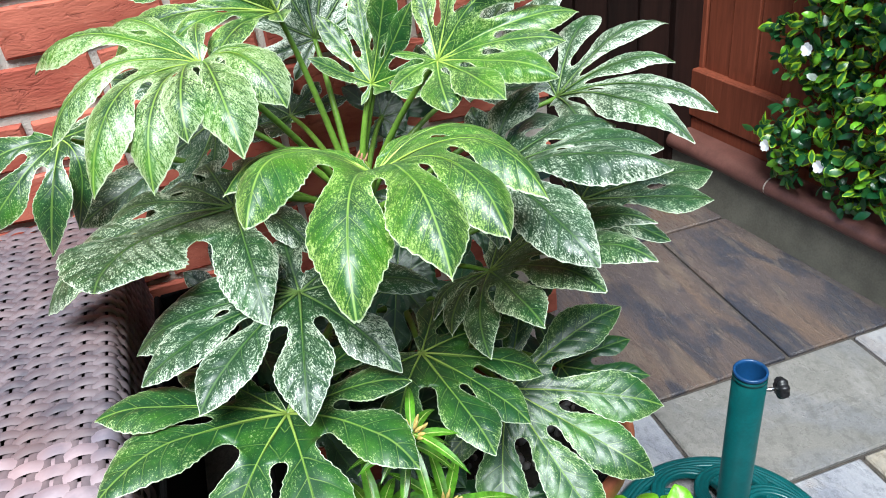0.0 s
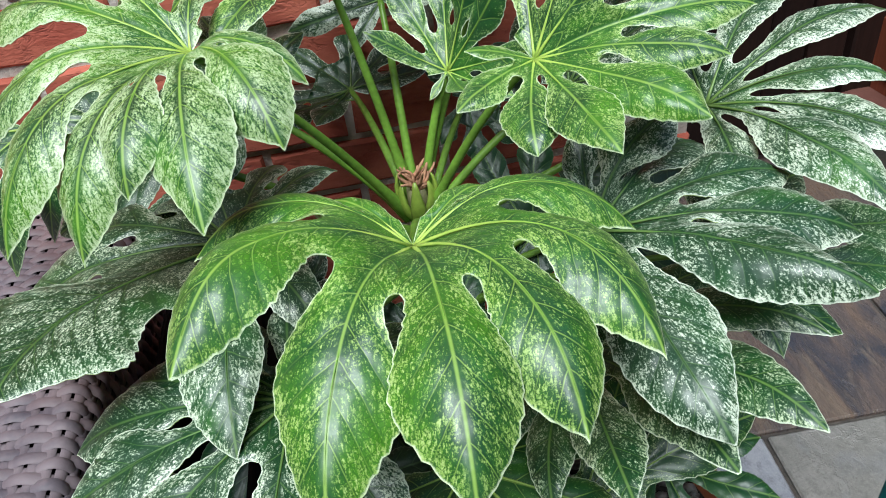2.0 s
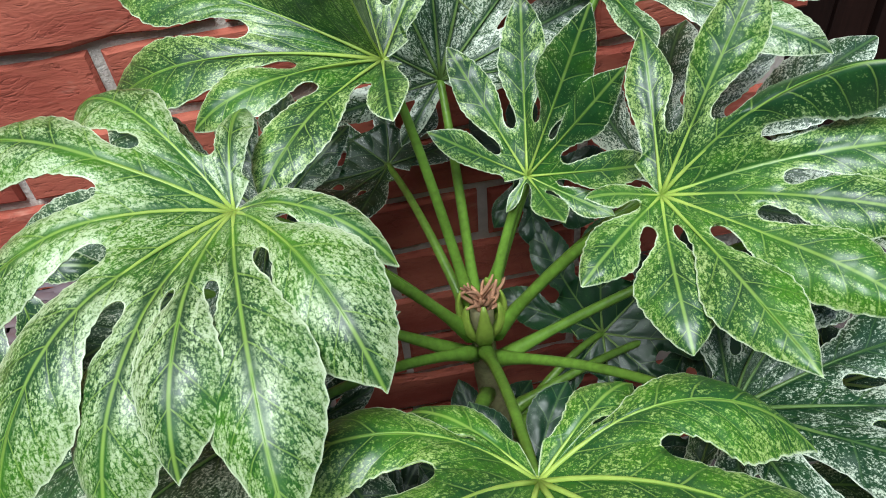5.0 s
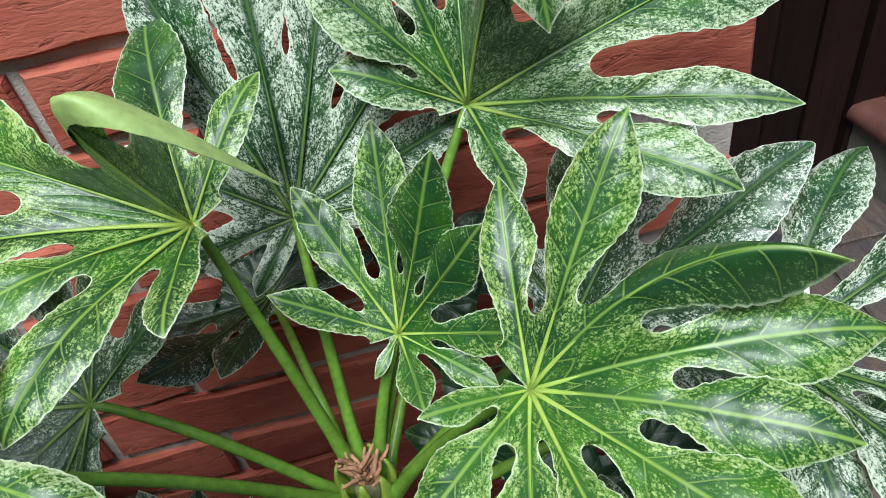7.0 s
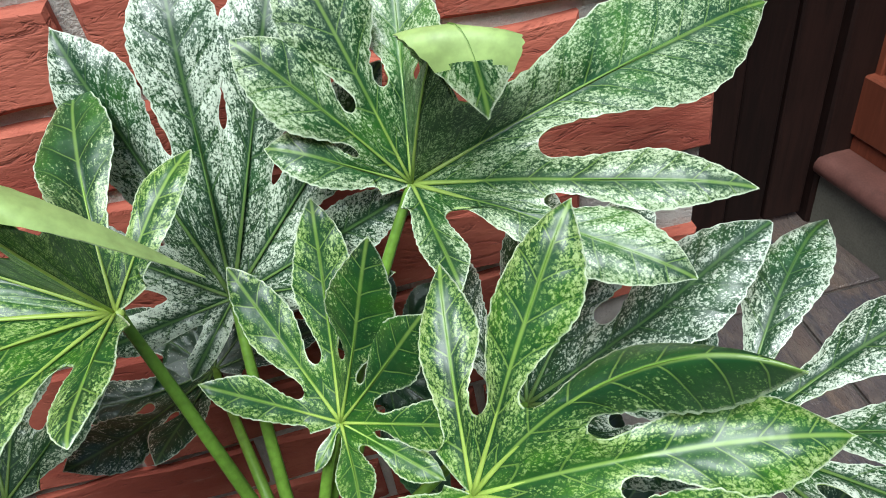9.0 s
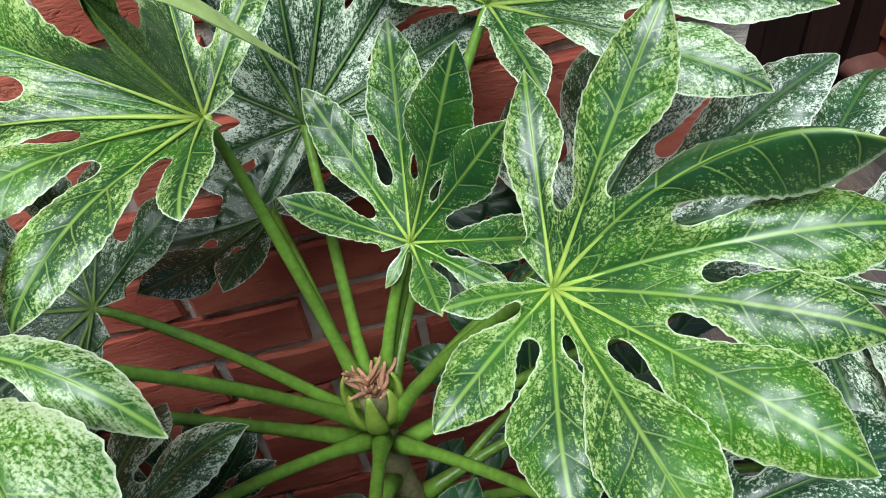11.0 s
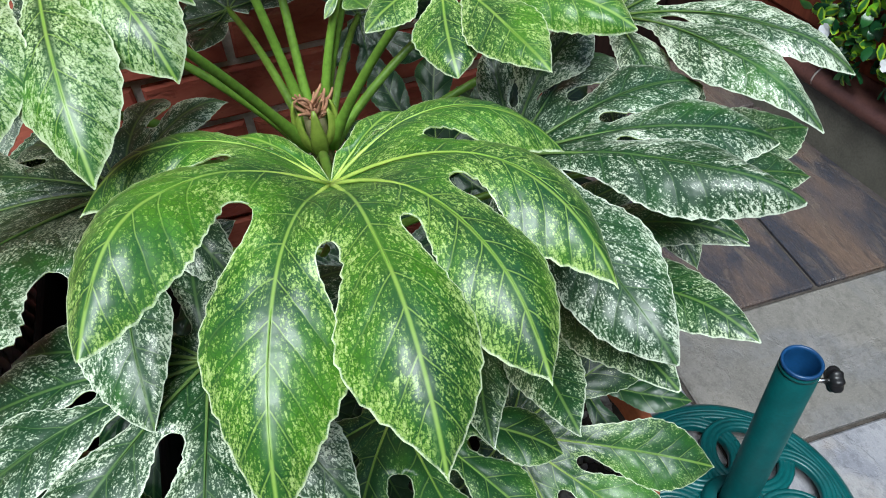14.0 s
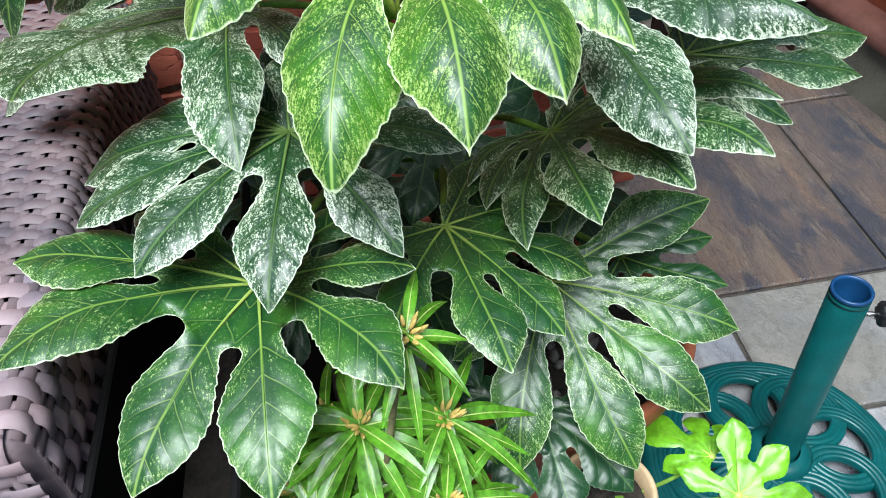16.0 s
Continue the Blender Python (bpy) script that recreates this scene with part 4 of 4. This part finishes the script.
def scroll(points, width):
    """A raised band with two grooves along points in plan."""
    p = np.array(points)
    tan = np.gradient(p, axis=0)
    verts, faces = [], []
    prof = ((-1, -0.012), (-1, 0.0), (-0.8, 0.004), (-0.45, 0.0035), (-0.35, 0.0015), (-0.25, 0.004), (0.25, 0.004), (0.35, 0.0015), (0.45, 0.0035), (0.8, 0.004), (1, 0.0), (1, -0.012))
    for q, t_ in zip(p, tan):
        s = np.array((-t_[1], t_[0])) / max(np.hypot(*t_), 1e-9)
        for x, h in prof:
            w = q + s * x * width
            verts.append((w[0] + PX, w[1] + PY, dome(np.hypot(*w)) + h))
    m = len(prof)
    for i in range(len(p) - 1):
        for j in range(m - 1):
            a = i * m + j
            faces.append((a, a + 1, a + 1 + m, a + m))
    return verts, faces


for k in range(8):
    a0 = k * 2 * math.pi / 8
    cx, cy = 0.108 * math.cos(a0), 0.108 * math.sin(a0)
    pts = [(cx + 0.066 * math.cos(a), cy + 0.066 * math.sin(a)) for a in np.linspace(0, 2 * math.pi, 41)]
    vs, fs = scroll(pts, 0.0135)
    m_ = len(vs) // 41
    vs = [(v_[0], v_[1], v_[2] + 0.0045 * math.sin(2 * math.pi * (q // m_) / 40 - a0 + 0.6)) for q, v_ in enumerate(vs)]
    mesh_ob("scroll", vs, fs, M_GREEN_METAL, parasol)
ring = [((0.188 * math.cos(a)), 0.188 * math.sin(a)) for a in np.linspace(0, 2 * math.pi, 73)]
mesh_ob("ring", *scroll(ring, 0.013), M_GREEN_METAL, parasol)
mesh_ob("hub", *lathe([(0.052, 0.015), (0.052, 0.060), (0.046, 0.070), (0.034, 0.074), (0.030, 0.074)], 40, (PX, PY)), M_GREEN_METAL, parasol)
mesh_ob("tube", *lathe([(0.0265, 0.03), (0.0265, 0.436), (0.0245, 0.438), (0.0245, 0.440), (0.0265, 0.442), (0.0265, 0.4455), (0.0250, 0.4465), (0.0250, 0.448), (0.0264, 0.4495)], 40, (PX, PY)), M_GREEN_METAL, parasol, "smooth teal upright tube")
mesh_ob("sleeve", *lathe([(0.0262, 0.4500), (0.0266, 0.4535), (0.0255, 0.455), (0.0228, 0.455), (0.0222, 0.450), (0.0222, 0.30), (0.0005, 0.295)], 40, (PX, PY)), M_BLUE_INSIDE, parasol, "dark blue plastic sleeve in the tube mouth")
kdir = unit((0.93, -0.25, 0.0))
kp = np.array((PX, PY, 0.408))
bolt = mesh_ob("bolt", *tube([kp + kdir * 0.024, kp + kdir * 0.050], 0.0035, 10), M_STEEL, parasol, "shiny metal bolt")
e1 = np.array((0.0, 0.0, 1.0))
e2 = np.cross(kdir, e1)
vv, ff = [], []
for off, r in ((0.044, 0.007), (0.046, 0.0135), (0.050, 0.0165), (0.057, 0.0165), (0.061, 0.014), (0.062, 0.006)):
    for j in range(42):
        a = 2 * math.pi * j / 42
        q = r * (1 + 0.11 * math.cos(7 * a))
        vv.append(kp + kdir * off + q * (math.cos(a) * e1 + math.sin(a) * e2))
ff = [(i * 42 + j, i * 42 + (j + 1) % 42, (i + 1) * 42 + (j + 1) % 42, (i + 1) * 42 + j) for i in range(5) for j in range(42)]
ff += [tuple(range(42))[::-1], tuple(range(210, 252))]
mesh_ob("knob", vv, ff, M_BLACK, bolt, "black lobed clamping knob")

# ---------------------------------------------------------------- rattan sofa arm
sofa = empty("rattan_sofa", "brown-grey woven synthetic rattan garden sofa", "sofa")
SX1, SX0, SY0, SY1, SZ = -0.180, -0.634, 0.445, 1.085, 0.818
sofa.matrix_world = Matrix.Translation((-0.180, 0.80, 0)) @ Matrix.Rotation(0.035, 4, "Z") @ Matrix.Translation((0.180, -0.80, 0))
# near-black filling: the shade between the strands is put into its colour
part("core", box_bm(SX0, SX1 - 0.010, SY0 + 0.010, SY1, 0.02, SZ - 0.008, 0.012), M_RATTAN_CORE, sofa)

part("end_cap", box_bm(SX0, SX1 - 0.002, SY0 + 0.002, SY0 + 0.034, 0.02, SZ - 0.003, 0.016, 3), M_RATTAN, sofa, smooth=True)


def over(a):
    """Across the arm: flat top, then round the edge and down the side. a: metres from the edge, inwards negative."""
    r = 0.022
    q = r * math.pi / 2
    if a < 0:
        return np.array((SX1 - r + a, SZ)), np.array((0.0, 1.0))
    if a < q:
        f = a / r
        return np.array((SX1 - r + r * math.sin(f), SZ - r + r * math.cos(f))), np.array((math.sin(f), math.cos(f)))
    return np.array((SX1, SZ - r - (a - q))), np.array((1.0, 0.0))


def ribbon(path, normals, sides_, half, thick=0.0012):
    verts, faces = [], []
    for p, nn, s in zip(path, normals, sides_):
        for x, h in ((-1, -0.4), (-0.75, 0.6), (0, 1.0), (0.75, 0.6), (1, -0.4)):
            verts.append(p + s * x * half + nn * h * thick)
    for i in range(len(path) - 1):
        for j in range(4):
            a = i * 5 + j
            faces.append((a, a + 1, a + 6, a + 5))
    return verts, faces


WARP, WEFT = 0.0235, 0.0096
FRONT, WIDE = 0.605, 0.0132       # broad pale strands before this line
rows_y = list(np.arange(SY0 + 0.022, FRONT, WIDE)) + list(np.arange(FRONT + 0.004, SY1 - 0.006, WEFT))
spans = np.arange(-0.46, 0.30, WARP / 6)
for k, y in enumerate(rows_y):
    path, nor, sd = [], [], []
    for a in spans:
        (x, z), (nx, nz) = over(a)
        ph = math.pi * a / WARP + math.pi * k
        h = 0.0028 * math.sin(ph)
        yy = y + 0.0014 * math.sin(ph * 0.5 + 0.7 + math.pi * 0.5 * k) + 0.0006 * math.sin(a * 90 + k)
        nn = np.array((nx, 0, nz))
        path.append(np.array((x, yy, z)) + nn * h)
        nor.append(nn)
        sd.append(np.array((0, 1.0, 0)))
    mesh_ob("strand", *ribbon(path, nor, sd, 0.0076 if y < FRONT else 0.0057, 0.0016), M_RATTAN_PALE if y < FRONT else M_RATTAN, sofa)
for a_mid in np.arange(-0.46 + WARP / 2, 0.30, WARP):
    for a in (a_mid - 0.0056, a_mid + 0.0056):
        (x, z), (nx, nz) = over(a)
        nn, sdv = np.array((nx, 0, nz)), np.array((nz, 0, -nx))
        path = [np.array((x, y, z)) - nn * 0.0006 for y in np.arange(SY0 + 0.010, SY1, 0.03)]
        mesh_ob("upright_strand", *ribbon(path, [nn] * len(path), [sdv] * len(path), 0.0046), M_RATTAN, sofa)
        path, nrs = [np.array((x, y, z)) - nn * 0.0006 for y in np.arange(0.600, SY0 + 0.02, -0.012)], []
        nrs = [nn] * len(path)
        if nz > 0.9:                      # bends down over the front
            for f in np.linspace(0.0, 1.57, 7):
                path.append(np.array((x, SY0 + 0.018 - 0.018 * math.sin(f), SZ - 0.018 + 0.018 * math.cos(f))))
                nrs.append(np.array((0, -math.sin(f), math.cos(f))))
            path.append(np.array((x, SY0, SZ - 0.40)))
            nrs.append(np.array((0, -1.0, 0)))
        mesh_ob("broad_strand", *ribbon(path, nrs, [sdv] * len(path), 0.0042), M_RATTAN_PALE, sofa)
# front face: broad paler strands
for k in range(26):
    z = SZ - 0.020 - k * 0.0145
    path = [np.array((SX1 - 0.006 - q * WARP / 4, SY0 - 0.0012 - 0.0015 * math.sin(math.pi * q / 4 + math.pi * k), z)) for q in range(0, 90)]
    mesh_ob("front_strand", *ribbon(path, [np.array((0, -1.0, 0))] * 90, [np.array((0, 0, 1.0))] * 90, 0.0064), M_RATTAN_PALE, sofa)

# ---------------------------------------------------------------- kerb, coping, fence, gate
KA, KB = np.array((1.432, 1.18)), np.array((1.306, 1.99))
kd = unit(KB - KA)
kn = np.array((kd[1], -kd[0]))        # away from the paving
K_ANG = math.atan2(kd[1], kd[0])


def along(s, off, z):
    p = KA + kd * s + kn * off
    return (p[0], p[1], z)


def kerb_box(s0, s1, o0, o1, z0, z1, bevel=0.003):
    bm = box_bm(s0, s1, -o1, -o0, z0, z1, bevel)
    bm.transform(Matrix.Translation((KA[0], KA[1], 0)) @ Matrix.Rotation(K_ANG, 4, "Z"))
    return bm


kerb = tagged(part("kerb", kerb_box(-2.6, 0.86, 0.0, 0.10, -0.02, 0.149), M_KERB), "grey concrete kerb along the paving", "kerb", kind="structure")
coping = empty("kerb_coping", "red-brown glazed bullnose coping tiles on the kerb", "coping", kind="structure")
s = 0.80
while s > -2.4:
    prof = [(0.06, 0.150), (-0.004, 0.150), (-0.014, 0.154), (-0.021, 0.162), (-0.024, 0.173), (-0.022, 0.184), (-0.015, 0.194), (-0.004, 0.201), (0.012, 0.204), (0.06, 0.204)]
    verts = [along(s - q * 0.396, o, z) for q in (0, 1) for o, z in prof]
    m = len(prof)
    faces = [(j, (j + 1) % m, (j + 1) % m + m, j + m) for j in range(m)] + [tuple(range(m))[::-1], tuple(range(m, 2 * m))]
    tile = mesh_ob("coping_tile", verts, faces, M_COPING, coping)
    tile.data.set_sharp_from_angle(angle=radians(50))
    verts = [along(s - 0.3955 - q * 0.007, o * 0.96 + 0.0015, 0.176 + (z - 0.176) * 0.96) for q in (0, 1) for o, z in prof]
    mesh_ob("mortar_joint", verts, faces, M_MORTAR, coping, "pale mortar joint")
    s -= 0.402
fence = empty("fence", "reddish-brown stained timber fence panel behind the kerb", "fence")
part("gravel_board", kerb_box(-2.6, 0.86, 0.062, 0.095, 0.150, 0.240, 0.004), M_FENCE, fence)
part("rail", kerb_box(-2.6, 0.86, 0.052, 0.092, 0.246, 0.400, 0.005), M_FENCE, fence)
for k in range(34):
    s0 = 0.86 - k * 0.098
    part("board", kerb_box(s0 - 0.094, s0, 0.075 + 0.006 * (k % 2), 0.092 + 0.006 * (k % 2), 0.395, 1.80, 0.003), M_FENCE, fence)
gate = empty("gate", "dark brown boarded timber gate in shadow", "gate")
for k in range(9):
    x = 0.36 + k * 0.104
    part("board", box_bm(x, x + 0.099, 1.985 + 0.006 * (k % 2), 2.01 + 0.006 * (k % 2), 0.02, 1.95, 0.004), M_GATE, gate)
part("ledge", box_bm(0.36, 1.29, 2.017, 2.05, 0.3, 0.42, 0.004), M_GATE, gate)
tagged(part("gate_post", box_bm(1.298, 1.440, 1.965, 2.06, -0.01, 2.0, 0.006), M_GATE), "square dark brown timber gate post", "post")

# ---------------------------------------------------------------- artificial ivy panel
ivy = empty("ivy_screen", "artificial variegated ivy screen with white flowers hung on the fence", "hedge panel")
verts, faces, inner = [], [], []
for k in range(9000):
    s_ = 0.58 - 1.7 * rng.random()
    z = 0.10 + 0.95 * rng.random()
    edge = 0.40 + 0.06 * math.sin(z * 23) + 0.03 * math.sin(z * 61) - 0.02 * z
    low = 0.25 + 0.03 * math.sin(s_ * 31) - 0.02 * (s_ < 0.1)
    if s_ > edge or z < low:
        continue
    o = 0.040 - 0.075 * rng.random() ** 0.8
    base = np.array(along(s_, o, z))
    out = np.array((-kn[0], -kn[1], 0.0))
    d = unit(rng.normal(0, 1, 3) * (1, 1, 0.8) + out * 0.7 + np.array((0, 0, -0.35)))
    nn = unit(out + rng.normal(0, 0.5, 3))
    sd = unit(np.cross(d, nn))
    ln, w = 0.028 + 0.020 * rng.random(), 0.0085 + 0.006 * rng.random()
    o_ = len(verts)
    for t, x, h in ((0, 0, 0), (0.16, 0.62, .5), (0.16, -0.62, .5), (0.45, 1, .4), (0.45, 0, 1), (0.45, -1, .4), (0.76, 0.66, .1), (0.76, 0, .6), (0.76, -0.66, .1), (1, 0, -.6)):
        verts.append(base + d * ln * t + sd * w * x + nn * 0.006 * h)
        inner.append((1.0 if x == 0 and 0 < t < 1 else 0.5 if t == 0 else 0.0, 0, 0))
    faces += [tuple(o_ + q for q in f) for f in ((0, 1, 3, 4), (0, 4, 5, 2), (3, 6, 7, 4), (4, 7, 8, 5), (6, 9, 7), (7, 9, 8))]
foliage = tagged(mesh_ob("foliage", verts, faces, M_IVY, ivy), kind="stuff")
at = foliage.data.attributes.new("margin", "FLOAT_VECTOR", "POINT")
at.data.foreach_set("vector", np.array(inner, float).ravel())
for s_, z in ((0.300, 0.610), (0.385, 0.325), (0.215, 0.330), (0.08, 0.700), (-0.05, 0.45), (-0.3, 0.3)):
    base = np.array(along(s_, -0.052, z))
    out = np.array((-kn[0], -kn[1], 0.25))
    e1 = unit(np.cross(out, (0, 0, 1)))
    e2 = np.cross(e1, unit(out))
    vs, fs = [], []
    for k in range(5):
        a = k * 1.2566
        d = math.cos(a) * e1 + math.sin(a) * e2
        sd = np.cross(d, unit(out))
        o_ = len(vs)
        for t, x, h in ((0, 0, 0), (0.6, 0.55, .3), (1, 0.3, .5), (1, -0.3, .5), (0.6, -0.55, .3)):
            vs.append(base + (d * t + sd * x) * 0.016 + unit(out) * h * 0.010)
        fs.append(tuple(o_ + q for q in range(5)))
    mesh_ob("flower", vs, fs, M_FLOWER, ivy, "white silk flower")

# ---------------------------------------------------------------- paving slabs
G = 0.005


def slab(x0, x1, y0, y1, mat):
    dz = 0.0015 * rng.random()
    bm = box_bm(x0 + G, x1 - G, y0 + G, y1 - G, -0.03, 0.0 - dz, 0.004)
    part("slab", bm, mat, patio)


R_, O_, B_, F_ = M_SLATE_RUST, M_SLATE_OLIVE, M_SLATE_BLUE, M_SLATE_BUFF
for y0, y1, cuts, mats in (
        (2.30, 2.90, (-1.2, -0.6, 0.0, 0.6, 1.2, 1.8), (B_, O_, R_, B_, R_)),
        (1.73, 2.30, (-1.2, -0.6, 0.0, 0.51, 1.11, 1.46), (O_, R_, B_, R_, R_)),
        (1.128, 1.73, (-1.2, -0.7, -0.1, 0.51, 1.11, 1.46), (O_, R_, B_, R_, R_)),
        (0.826, 1.128, (-1.6, -1.0, -0.44, 0.14, 0.722, 1.286, 1.50), (B_, R_, O_, B_, O_, B_)),
        (0.524, 0.826, (-1.7, -1.1, -0.55, 0.0, 0.47, 1.04, 1.60), (O_, B_, R_, O_, B_, F_)),
        (-0.08, 0.524, (-1.5, -0.9, -0.3, 0.3, 0.9, 1.55), (R_, O_, B_, R_, O_)),
        (-0.68, -0.08, (-1.7, -1.1, -0.5, 0.1, 0.7, 1.3, 1.65), (B_, O_, R_, F_, B_, O_)),
        (-1.28, -0.68, (-1.5, -0.9, -0.3, 0.3, 0.9, 1.5), (O_, R_, B_, O_, R_)),
        (-1.74, -1.28, (-1.7, -1.1, -0.5, 0.1, 0.7, 1.3, 1.78), (R_, B_, O_, R_, B_, O_)),
        (-2.20, -1.74, (-1.5, -0.9, -0.3, 0.3, 0.9, 1.5, 1.85), (B_, O_, R_, B_, O_, R_))):
    for x0, x1, m in zip(cuts, cuts[1:], mats):
        slab(x0, x1, y0, y1, m)
    if y1 < 1.2:
        slab(-2.45, cuts[0], y0, y1, F_ if y0 > 0 else B_)

# ---------------------------------------------------------------- bricks
BL, BH, COURSE, PITCH, BED = 0.2112, 0.0650, 0.0752, 0.2217, 0.726
shapes = []
for q in range(6):
    bm = box_bm(-BL / 2, BL / 2, 0, 0.10, -BH / 2, BH / 2)
    bmesh.ops.subdivide_edges(bm, edges=[e for e in bm.edges if abs(e.verts[0].co.x - e.verts[1].co.x) > 0.1], cuts=4)
    for vtx in bm.verts:
        if vtx.co.y < 0.01:
            vtx.co += Vector((rng.normal(0, 0.0014), rng.normal(0, 0.0014), rng.normal(0, 0.0016)))
    bmesh.ops.bevel(bm, geom=[e for e in bm.edges if e.calc_face_angle(0) > 0.8 and e.verts[0].co.y < 0.02 and e.verts[1].co.y < 0.02], offset=0.0035, segments=1, affect="EDGES")
    me = bpy.data.meshes.new("brick")
    bm.to_mesh(me)
    bm.free()
    me.materials.append(M_BRICK)
    shapes.append(me)
bm = box_bm(-0.0505, 0.0505, 0, 0.10, -BH / 2, BH / 2, 0.003)
half_me = bpy.data.meshes.new("brick")
bm.to_mesh(half_me)
bm.free()
half_me.materials.append(M_BRICK)
for k in range(-9, 21):
    z = BED + COURSE * (k + 0.5)
    joint = -0.0437 if k % 2 == 0 else 0.0672
    x = joint - PITCH * 5 + PITCH / 2
    while x < WALL_END - 0.03:
        full = x + BL / 2 < WALL_END + 0.01
        ob = new("brick", shapes[int(rng.integers(6))] if full else half_me)
        ob.parent = wall_back
        ob.location = (x if full else x - 0.055, WALL_Y + rng.normal(0, 0.0012), z)
        ob.rotation_euler = (0, rng.normal(0, 0.004), rng.normal(0, 0.004))
        x += PITCH
